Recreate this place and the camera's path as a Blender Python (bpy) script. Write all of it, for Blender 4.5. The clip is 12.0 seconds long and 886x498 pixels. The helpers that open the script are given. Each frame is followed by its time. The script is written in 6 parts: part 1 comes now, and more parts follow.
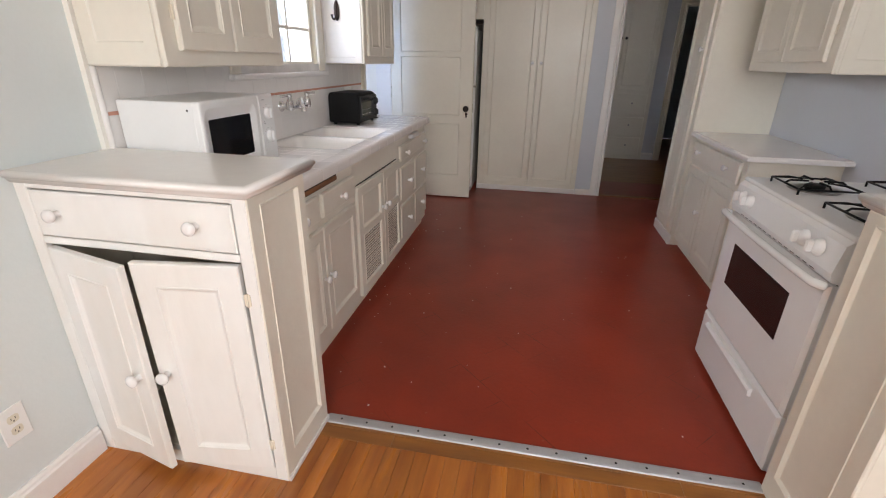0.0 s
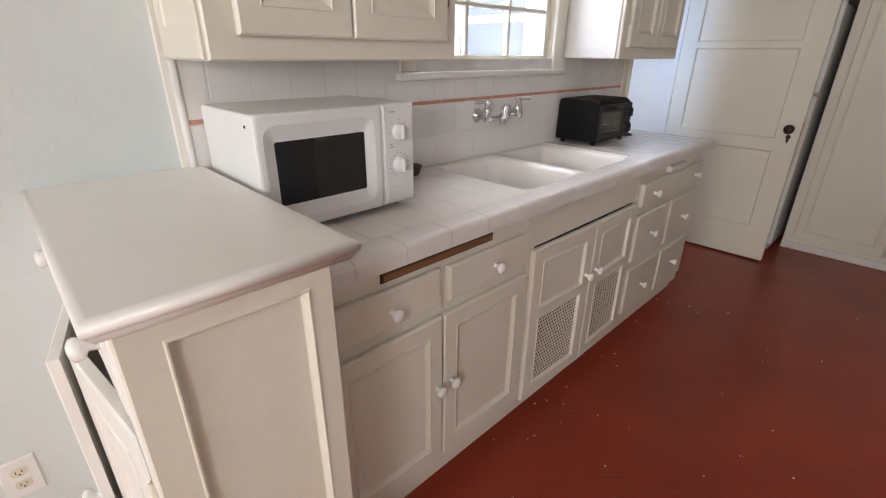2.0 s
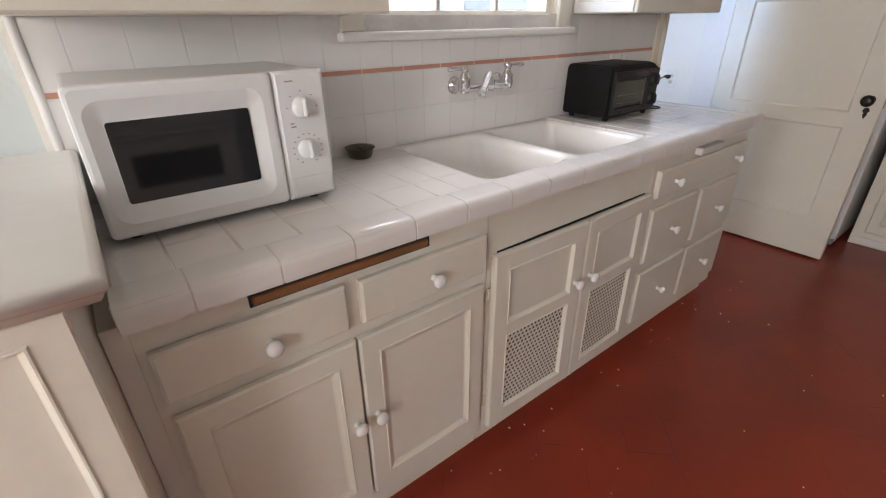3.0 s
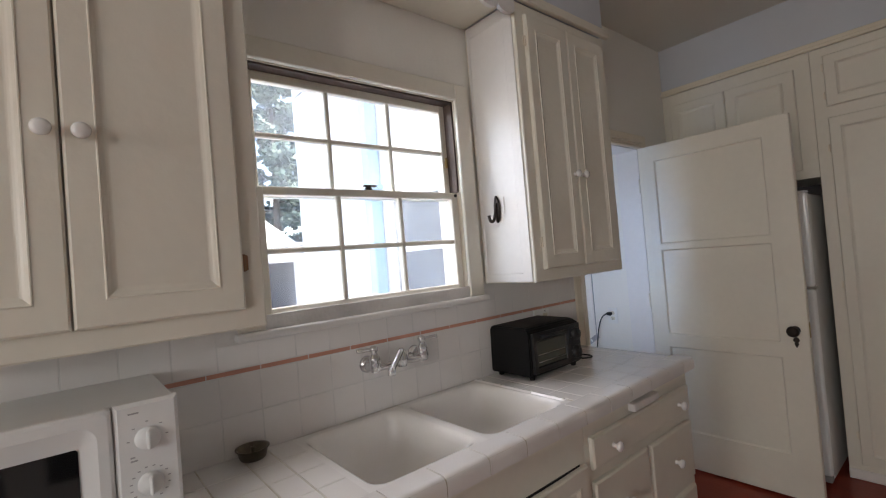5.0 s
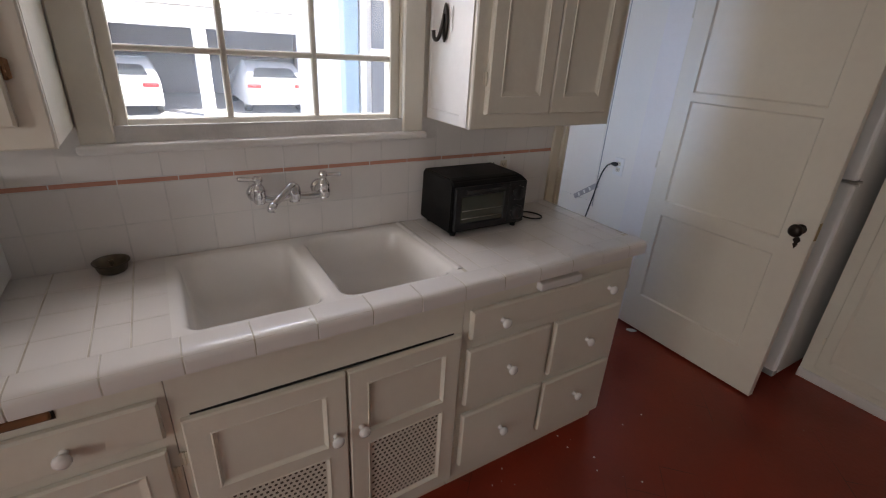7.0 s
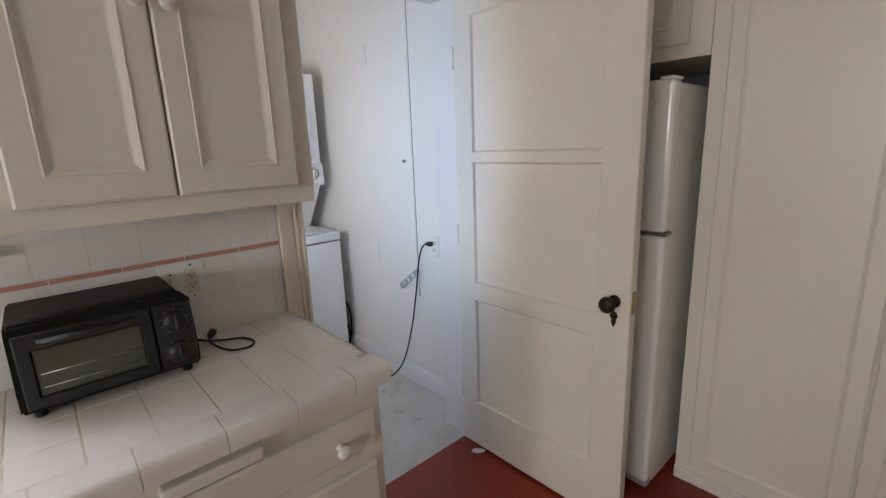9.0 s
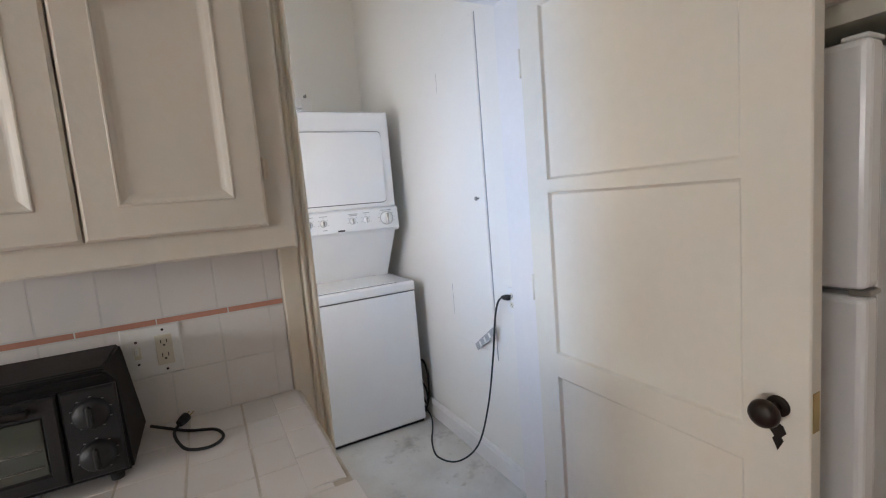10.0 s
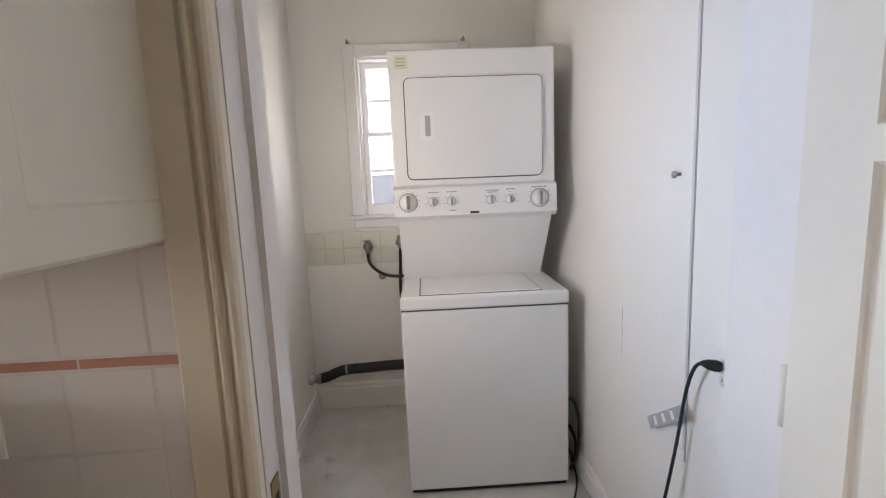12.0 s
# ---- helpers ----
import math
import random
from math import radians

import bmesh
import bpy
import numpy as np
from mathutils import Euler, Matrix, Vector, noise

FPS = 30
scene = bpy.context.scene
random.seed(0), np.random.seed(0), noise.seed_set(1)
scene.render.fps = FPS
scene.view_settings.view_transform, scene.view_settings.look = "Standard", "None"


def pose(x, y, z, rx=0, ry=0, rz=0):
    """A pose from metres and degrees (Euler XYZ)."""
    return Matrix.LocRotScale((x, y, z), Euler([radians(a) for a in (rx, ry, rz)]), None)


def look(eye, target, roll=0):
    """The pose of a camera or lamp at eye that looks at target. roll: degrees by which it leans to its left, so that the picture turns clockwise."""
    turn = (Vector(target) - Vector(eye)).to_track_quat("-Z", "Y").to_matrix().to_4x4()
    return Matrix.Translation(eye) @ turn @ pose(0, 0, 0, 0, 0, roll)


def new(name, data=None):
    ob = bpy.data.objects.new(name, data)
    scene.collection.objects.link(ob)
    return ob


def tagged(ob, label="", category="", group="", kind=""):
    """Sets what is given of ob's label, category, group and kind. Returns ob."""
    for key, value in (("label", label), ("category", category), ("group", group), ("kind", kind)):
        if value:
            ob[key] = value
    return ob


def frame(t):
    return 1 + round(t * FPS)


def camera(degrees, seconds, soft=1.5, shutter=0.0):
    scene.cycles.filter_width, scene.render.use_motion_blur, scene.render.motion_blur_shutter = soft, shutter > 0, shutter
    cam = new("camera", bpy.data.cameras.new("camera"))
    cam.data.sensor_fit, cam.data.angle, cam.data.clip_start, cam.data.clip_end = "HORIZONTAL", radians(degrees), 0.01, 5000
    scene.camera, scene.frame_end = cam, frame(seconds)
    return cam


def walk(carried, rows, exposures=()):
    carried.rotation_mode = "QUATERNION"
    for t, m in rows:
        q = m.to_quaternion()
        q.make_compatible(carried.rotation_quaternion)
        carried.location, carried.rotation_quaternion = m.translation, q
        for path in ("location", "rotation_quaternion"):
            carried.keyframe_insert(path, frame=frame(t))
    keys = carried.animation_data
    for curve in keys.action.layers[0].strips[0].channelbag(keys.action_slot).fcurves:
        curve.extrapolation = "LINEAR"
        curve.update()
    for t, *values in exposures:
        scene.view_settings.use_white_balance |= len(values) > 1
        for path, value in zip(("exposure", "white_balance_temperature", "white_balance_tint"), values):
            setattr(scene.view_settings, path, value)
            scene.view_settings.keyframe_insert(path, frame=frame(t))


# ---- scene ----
cam = camera(88.7, 12.0, 1.15)
PATH = [
    (0, (0.031, 0.345, 1.339), (-0.314, 2.159, 0.571), 1.0),
    (0.5, (-0.046, 0.605, 1.334), (-0.52, 2.352, 0.485), 1.5),
    (1, (-0.009, 0.838, 1.318), (-0.825, 2.415, 0.398), 1.7),
    (1.5, (0.049, 1.076, 1.332), (-1.084, 2.449, 0.421), 2.6),
    (2, (-0.064, 1.322, 1.323), (-1.378, 2.606, 0.532), 0.5),
    (2.5, (-0.098, 1.492, 1.305), (-1.335, 2.715, 0.319), 0.2),
    (3, (-0.079, 1.741, 1.289), (-1.491, 2.834, 0.389), -0.6),
    (3.5, (-0.030, 1.930, 1.338), (-1.704, 2.866, 0.775), -3.7),
    (3.7, (-0.039, 1.964, 1.321), (-1.782, 2.918, 1.093), -5.8),
    (5.3, (0.055, 2.046, 1.475), (-1.465, 3.346, 1.502), -4.0),
    (5.5, (0.026, 2.098, 1.499), (-1.517, 3.363, 1.368), -3.2),
    (6, (-0.028, 2.266, 1.562), (-1.467, 3.575, 1.095), 2.1),
    (6.5, (0.035, 2.426, 1.557), (-1.444, 3.583, 0.867), 3.1),
    (7, (0.135, 2.583, 1.544), (-1.413, 3.562, 0.74), 3.4),
    (7.5, (0.107, 2.768, 1.514), (-1.355, 3.832, 0.659), 0.9),
    (7.7, (0.073, 2.872, 1.493), (-1.295, 4.063, 0.65), 0.6),
    (9.3, (0.062, 3.65, 1.421), (-1.451, 4.908, 1.065), -3.4),
    (9.5, (-0.01, 3.733, 1.397), (-1.583, 4.931, 1.094), -3.9),
    (10, (-0.161, 3.941, 1.383), (-1.921, 4.863, 1.16), -4.8),
    (10.5, (-0.243, 4.185, 1.371), (-2.166, 4.703, 1.189), -4.0),
    (11, (-0.337, 4.33, 1.371), (-2.304, 4.563, 1.099), -1.8),
    (11.5, (-0.571, 4.399, 1.351), (-2.547, 4.477, 1.048), -2.6),
    (12, (-0.807, 4.431, 1.367), (-2.785, 4.51, 1.083), -2.3),
]
EXPOSURES = [(0.0, 4.28, 6850, 16), (1.0, 4.27, 6850, 16), (2.0, 4.3, 6900, 16), (3.0, 4.45, 6850, 15), (3.5, 4.02, 6950, 14), (5.3, 3.6, 6980, 16), (6.2, 3.40, 7050, 17), (7.7, 3.66, 7250, 20), (9.5, 4.5, 6850, 15), (10.5, 4.55, 6950, 15), (11.2, 4.5, 7250, 16), (12.0, 4.45, 7550, 18)]
walk(cam, [(t, look(eye, target, roll)) for t, eye, target, roll in PATH], EXPOSURES)

# ---------------------------------------------------------------- light
SUN_AZ, SUN_EL = radians(35), radians(48)
world = bpy.data.worlds.new("sky")
scene.world = world
world.use_nodes = True
wn = world.node_tree.nodes
sky = wn.new("ShaderNodeTexSky")
sky.sky_type, sky.sun_disc = "NISHITA", False
sky.sun_elevation, sky.sun_rotation = SUN_EL, radians(90) - SUN_AZ
world.node_tree.links.new(sky.outputs[0], wn["Background"].inputs[0])
wn["Background"].inputs[1].default_value = 0.08

sun = new("sun", bpy.data.lights.new("sun", "SUN"))
sun.data.energy, sun.data.angle, sun.data.color = 2.5, radians(0.5), (1, 0.95, 0.88)
sun.matrix_world = look((10 * math.cos(SUN_AZ), 10 * math.sin(SUN_AZ), 10 * math.tan(SUN_EL)), (0, 0, 0))


def area_lamp(name, eye, target, w, h, watts, color, spread=180):
    """An area lamp of that size, standing in for daylight."""
    ob = new(name, bpy.data.lights.new(name, "AREA"))
    ob.data.shape, ob.data.size, ob.data.size_y = "RECTANGLE", w, h
    ob.data.energy, ob.data.color, ob.data.spread = watts, color, radians(spread)
    ob.matrix_world = look(eye, target)


# Added lamp in an unseen east dining window, for daylight from that side.
area_lamp("skylight_dining", (1.67, -1.65, 1.8), (-1.0, 0.6, 0.9), 1.15, 1.1, 4.0, (0.88, 0.95, 1.0))
# Second added lamp, behind the walk, to brighten south-facing fronts and the floor.
area_lamp("skylight_dining_south", (0.2, -2.59, 1.7), (0.2, 3.0, 1.3), 1.1, 1.1, 2.7, (0.92, 0.97, 1.0))
# Hidden lamp outside above the window head, added to the sky's light.
area_lamp("skylight_kitchen", (-1.93, 2.905, 2.36), (-1.45, 2.905, 1.50), 0.62, 0.84, 2.2, (0.95, 0.97, 1.0))
area_lamp("skylight_laundry", (-1.82, 3.70, 1.38), (-1.72, 5, 1.38), 0.16, 0.8, 0.24, (0.30, 0.56, 1.0), 120)
# Second, warmer lamp at the side window, added to lift the laundry walls.
area_lamp("daylight_laundry", (-2.08, 3.70, 1.38), (-3.0, 5, 1.75), 0.26, 0.8, 0.28, (1.0, 0.97, 0.93), 170)


# ---------------------------------------------------------------- materials
def mat(name, color, rough=0.5, metal=0.0, var=0.12, scale=3.0, fine=60.0, bump=0.15, tint=None, coat=0.0,
        stretch=(1, 1, 1), per_object=0.0, trans=0.0, spec=0.5):
    """A surface with a broad and a fine variation of colour and gloss, and a fine relief."""
    m = bpy.data.materials.new(name)
    m.use_nodes = True
    n, l = m.node_tree.nodes, m.node_tree.links
    b = n["Principled BSDF"]
    b.inputs["Metallic"].default_value = metal
    b.inputs["Coat Weight"].default_value = coat
    b.inputs["Specular IOR Level"].default_value = spec
    b.inputs["Transmission Weight"].default_value = trans
    co = n.new("ShaderNodeNewGeometry")
    mp = n.new("ShaderNodeMapping")
    mp.inputs["Scale"].default_value = stretch
    l.new(co.outputs["Position"], mp.inputs[0])
    broad, grain = n.new("ShaderNodeTexNoise"), n.new("ShaderNodeTexNoise")
    for t, s, d in ((broad, scale, 4), (grain, fine, 6)):
        t.inputs["Scale"].default_value, t.inputs["Detail"].default_value = s, d
        l.new(mp.outputs[0], t.inputs["Vector"])
    mix = n.new("ShaderNodeMix")
    mix.data_type = "RGBA"
    c2 = tint or tuple(c * (1 - var * 2) for c in color)
    mix.inputs["A"].default_value, mix.inputs["B"].default_value = (*color, 1), (*c2, 1)
    ramp = n.new("ShaderNodeMapRange")
    ramp.inputs["From Min"].default_value, ramp.inputs["From Max"].default_value = 0.35, 0.75
    l.new(broad.outputs[0], ramp.inputs[0])
    l.new(ramp.outputs[0], mix.inputs["Factor"])
    hsv = n.new("ShaderNodeHueSaturation")
    l.new(mix.outputs["Result"], hsv.inputs["Color"])
    val = n.new("ShaderNodeMath")
    val.operation = "MULTIPLY_ADD"
    val.inputs[1].default_value, val.inputs[2].default_value = var * 1.2, 1 - var * 0.6
    l.new(grain.outputs[0], val.inputs[0])
    last = val.outputs[0]
    if per_object:
        info, ad = n.new("ShaderNodeObjectInfo"), n.new("ShaderNodeMath")
        ad.operation = "MULTIPLY_ADD"
        ad.inputs[1].default_value = per_object
        l.new(info.outputs["Random"], ad.inputs[0])
        l.new(last, ad.inputs[2])
        last = ad.outputs[0]
    l.new(last, hsv.inputs["Value"])
    l.new(hsv.outputs[0], b.inputs["Base Color"])
    rr = n.new("ShaderNodeMapRange")
    rr.inputs["To Min"].default_value, rr.inputs["To Max"].default_value = rough * 0.8, min(1, rough * 1.25)
    l.new(broad.outputs[0], rr.inputs[0])
    l.new(rr.outputs[0], b.inputs["Roughness"])
    if bump:
        bp = n.new("ShaderNodeBump")
        bp.inputs["Strength"].default_value, bp.inputs["Distance"].default_value = bump, 0.004
        l.new(grain.outputs[0], bp.inputs["Height"])
        l.new(bp.outputs[0], b.inputs["Normal"])
    return m


def emit(m, color, strength):
    b = m.node_tree.nodes["Principled BSDF"]
    b.inputs["Emission Color"].default_value, b.inputs["Emission Strength"].default_value = (*color, 1), strength


CREAM = mat("cream_paint", (0.815, 0.777, 0.672), 0.34, var=0.05, scale=2.2, fine=34, bump=0.22, tint=(0.77, 0.718, 0.62))
WHITE = mat("white_paint", (0.85, 0.825, 0.80), 0.36, var=0.05, scale=2.5, fine=38, bump=0.25, tint=(0.81, 0.775, 0.735))
WORN = mat("worn_white_paint", (0.86, 0.85, 0.82), 0.42, var=0.06, scale=5, fine=26, bump=0.5, tint=(0.80, 0.77, 0.71), stretch=(1, 1, 0.35))
TOP_PAINT = mat("glossy_brushed_top_paint", (0.87, 0.85, 0.82), 0.24, var=0.05, scale=3.5, fine=22, bump=0.10, tint=(0.83, 0.80, 0.755))
TRIM = mat("old_cream_trim", (0.83, 0.76, 0.63), 0.38, var=0.07, scale=4, fine=30, bump=0.25, tint=(0.79, 0.71, 0.57))
WALL_WHITE = mat("white_wall", (0.87, 0.84, 0.78), 0.6, var=0.03, scale=1.2, fine=70, bump=0.2, tint=(0.84, 0.805, 0.73))
WALL_PALE = mat("pale_grey_green_wall", (0.70, 0.75, 0.74), 0.55, var=0.03, scale=1.2, fine=70, bump=0.2, tint=(0.67, 0.71, 0.70))
WALL_BLUE = mat("pale_blue_grey_wall", (0.62, 0.645, 0.685), 0.55, var=0.03, scale=1.3, fine=70, bump=0.2, tint=(0.58, 0.60, 0.635))
# Plaster darkened so that the fridge recess's shade sits in its colour.
RECESS_SHADE = mat("recess_shade_plaster", (0.28, 0.255, 0.22), 0.85, var=0.12, scale=3, fine=40, bump=0.3)
CEIL = mat("ceiling_paint", (0.80, 0.77, 0.70), 0.6, var=0.03, scale=1.0, fine=50, bump=0.2)
TILE = mat("white_glazed_tile", (0.84, 0.805, 0.775), 0.09, var=0.02, scale=6, fine=20, bump=0.05, per_object=0.03)
GROUT = mat("pale_grout", (0.74, 0.71, 0.64), 0.8, var=0.15, scale=9, fine=90, bump=0.4, tint=(0.46, 0.39, 0.30))
WALL_GROUT = mat("white_grout", (0.79, 0.765, 0.735), 0.8, var=0.08, scale=10, fine=90, bump=0.3)
PINK = mat("salmon_liner_tile", (0.62, 0.30, 0.22), 0.2, var=0.06, scale=9, fine=40, bump=0.05, per_object=0.05)
CREAM_TILE = mat("cream_green_tile", (0.76, 0.74, 0.62), 0.2, var=0.04, scale=6, fine=30, bump=0.05, per_object=0.05)
ENAMEL = mat("white_enamel", (0.86, 0.86, 0.85), 0.16, var=0.02, scale=3, fine=60, bump=0.03)
SINK = mat("porcelain", (0.89, 0.865, 0.835), 0.14, var=0.04, scale=5, fine=40, bump=0.04, tint=(0.87, 0.835, 0.79))
PLASTIC = mat("white_plastic", (0.85, 0.85, 0.84), 0.3, var=0.02, scale=4, fine=90, bump=0.06)
# Colour for dark sheets that paint the shade in appliance gaps.
SEAM = mat("seam_gap_shade", (0.10, 0.10, 0.10), 0.7, var=0.1, bump=0)
HOLE = mat("shaded_cabinet_inside", (0.13, 0.105, 0.075), 0.8, var=0.2, scale=9, bump=0.1)
RING = mat("grey_dial_ring", (0.42, 0.42, 0.42), 0.5, var=0.05, bump=0)
GREY_PRINT = mat("grey_print", (0.40, 0.40, 0.40), 0.6, var=0.05, bump=0)
KNOB = mat("white_knob_paint", (0.88, 0.87, 0.85), 0.2, var=0.03, scale=8, fine=60, bump=0.08)
BLACK = mat("black_plastic", (0.016, 0.016, 0.017), 0.42, var=0.1, scale=6, fine=120, bump=0.15)
BLACK_METAL = mat("black_metal", (0.012, 0.0117, 0.0115), 0.5, spec=0.15, var=0.15, scale=8, fine=140, bump=0.2)
DARK = mat("dark_void", (0.03, 0.028, 0.025), 0.8, var=0.1, bump=0.1)
DARK_GLASS = mat("dark_glass", (0.012, 0.012, 0.013), 0.06, var=0.05, bump=0, spec=0.6)
CHROME = mat("chrome", (0.72, 0.72, 0.73), 0.08, metal=1.0, var=0.04, scale=14, fine=80, bump=0.03)
STEEL = mat("dull_steel", (0.45, 0.43, 0.40), 0.32, metal=1.0, var=0.12, scale=20, fine=120, bump=0.1)
ALUMINIUM = mat("aluminium_strip", (0.60, 0.61, 0.63), 0.52, metal=0.6, var=0.08, scale=9, fine=120, bump=0.15)
BRONZE = mat("dark_bronze", (0.045, 0.034, 0.028), 0.38, metal=0.7, var=0.15, scale=20, fine=100, bump=0.1)
BRASS = mat("old_brass", (0.45, 0.33, 0.14), 0.4, metal=1.0, var=0.15, scale=20, fine=100, bump=0.1)
BREADBOARD = mat("bare_brown_wood", (0.34, 0.15, 0.06), 0.5, var=0.30, scale=14, fine=60, bump=0.3, stretch=(1, 0.15, 1))
LAUNDRY_FLOOR = mat("worn_pale_lino", (0.70, 0.685, 0.65), 0.42, var=0.10, scale=4, fine=45, bump=0.2, tint=(0.54, 0.515, 0.465))
RUBBER = mat("black_rubber", (0.02, 0.02, 0.02), 0.6, var=0.15, scale=12, fine=80, bump=0.2)
YELLOW = mat("yellow_plastic", (0.62, 0.46, 0.06), 0.45, var=0.08)
RED_PRINT = mat("red_print", (0.45, 0.03, 0.03), 0.5, var=0.05, bump=0)
CONCRETE = mat("concrete", (0.42, 0.42, 0.42), 0.85, var=0.12, scale=0.7, fine=12, bump=0.3)
STUCCO = mat("white_stucco", (0.66, 0.66, 0.65), 0.85, var=0.04, scale=0.6, fine=24, bump=0.5)
BLUE_PAINT = mat("pale_blue_paint", (0.36, 0.52, 0.68), 0.6, var=0.05, scale=1, fine=20, bump=0.2)
ROOFING = mat("pale_shingle", (0.50, 0.48, 0.46), 0.9, var=0.12, scale=2, fine=18, bump=0.5)
BARK = mat("bark", (0.12, 0.085, 0.06), 0.9, var=0.2, scale=6, fine=30, bump=0.8)
TARNISHED = mat("tarnished_metal", (0.20, 0.175, 0.135), 0.38, metal=0.8, var=0.2, scale=30, fine=120, bump=0.15)
RUSTY = mat("rusty_hinge", (0.36, 0.20, 0.10), 0.5, metal=0.4, var=0.25, scale=40, fine=140, bump=0.3)
SCREEN = mat("grey_insect_screen", (0.15, 0.155, 0.165), 0.7, var=0.12, scale=6, fine=200, bump=0.1)
LEAF = mat("foliage", (0.075, 0.115, 0.085), 0.6, var=0.2, scale=2, fine=12, bump=0.1, tint=(0.05, 0.085, 0.07))
CAR_PAINT = mat("silver_car_paint", (0.42, 0.44, 0.47), 0.15, var=0.02, scale=1, fine=20, bump=0, coat=0.5)
CAR_GLASS = mat("car_glass", (0.02, 0.025, 0.03), 0.05, var=0.05, bump=0)
TAIL = mat("tail_light", (0.35, 0.02, 0.02), 0.2, var=0.05, bump=0)
PLATE_WHITE = mat("switch_plate", (0.86, 0.85, 0.82), 0.3, var=0.02, bump=0.03)
IVORY = mat("ivory_plastic", (0.74, 0.69, 0.56), 0.3, var=0.03, bump=0.03)


def wood_floor():
    m = mat("oak_floor", (0.42, 0.145, 0.026), 0.28, var=0.24, scale=5, fine=30, bump=0.22, tint=(0.24, 0.066, 0.012),
            stretch=(4, 0.5, 1), per_object=0.45, coat=0.2)
    return m


WOOD = wood_floor()
WOOD_X = mat("oak_border", (0.36, 0.135, 0.028), 0.3, var=0.24, scale=5, fine=34, bump=0.18, tint=(0.22, 0.085, 0.022), stretch=(0.5, 4, 1), coat=0.25)


def red_floor():
    """Old red sheet flooring with faint scored joints, scuffs and paint flecks."""
    m = mat("red_floor", (0.305, 0.038, 0.017), 0.30, spec=0.4, var=0.17, scale=2.6, fine=48, bump=0.24, tint=(0.225, 0.029, 0.014))
    n, l = m.node_tree.nodes, m.node_tree.links
    b = n["Principled BSDF"]
    geo = n.new("ShaderNodeNewGeometry")
    mp = n.new("ShaderNodeMapping")
    mp.inputs["Rotation"].default_value = (0, 0, radians(45))
    l.new(geo.outputs["Position"], mp.inputs[0])
    br = n.new("ShaderNodeTexBrick")
    br.inputs["Scale"].default_value = 1
    br.inputs["Brick Width"].default_value, br.inputs["Row Height"].default_value = 0.30, 0.15
    br.inputs["Mortar Size"].default_value, br.inputs["Mortar Smooth"].default_value = 0.0018, 0.6
    l.new(mp.outputs[0], br.inputs["Vector"])
    wear = n.new("ShaderNodeTexNoise")
    wear.inputs["Scale"].default_value, wear.inputs["Detail"].default_value = 3.3, 3
    l.new(geo.outputs["Position"], wear.inputs["Vector"])
    wr = n.new("ShaderNodeMapRange")
    wr.inputs["From Min"].default_value, wr.inputs["From Max"].default_value = 0.50, 0.66
    l.new(wear.outputs[0], wr.inputs[0])
    sc = n.new("ShaderNodeMath")
    sc.operation = "MULTIPLY"
    l.new(br.outputs["Fac"], sc.inputs[0])
    l.new(wr.outputs[0], sc.inputs[1])
    old = b.inputs["Base Color"].links[0].from_socket
    dark = n.new("ShaderNodeMix")
    dark.data_type = "RGBA"
    dark.inputs["B"].default_value = (0.08, 0.022, 0.014, 1)
    l.new(sc.outputs[0], dark.inputs["Factor"])
    l.new(old, dark.inputs["A"])
    # pale flecks and scuffs
    vo = n.new("ShaderNodeTexNoise")
    vo.inputs["Scale"].default_value, vo.inputs["Detail"].default_value = 38, 2
    l.new(geo.outputs["Position"], vo.inputs["Vector"])
    fr = n.new("ShaderNodeMapRange")
    fr.inputs["From Min"].default_value, fr.inputs["From Max"].default_value = 0.73, 0.80
    fr.inputs["To Max"].default_value = 0.35
    l.new(vo.outputs[0], fr.inputs[0])
    pale = n.new("ShaderNodeMix")
    pale.data_type = "RGBA"
    pale.inputs["B"].default_value = (0.40, 0.22, 0.15, 1)
    l.new(fr.outputs[0], pale.inputs["Factor"])
    l.new(dark.outputs["Result"], pale.inputs["A"])
    l.new(pale.outputs["Result"], b.inputs["Base Color"])
    return m


RED = red_floor()


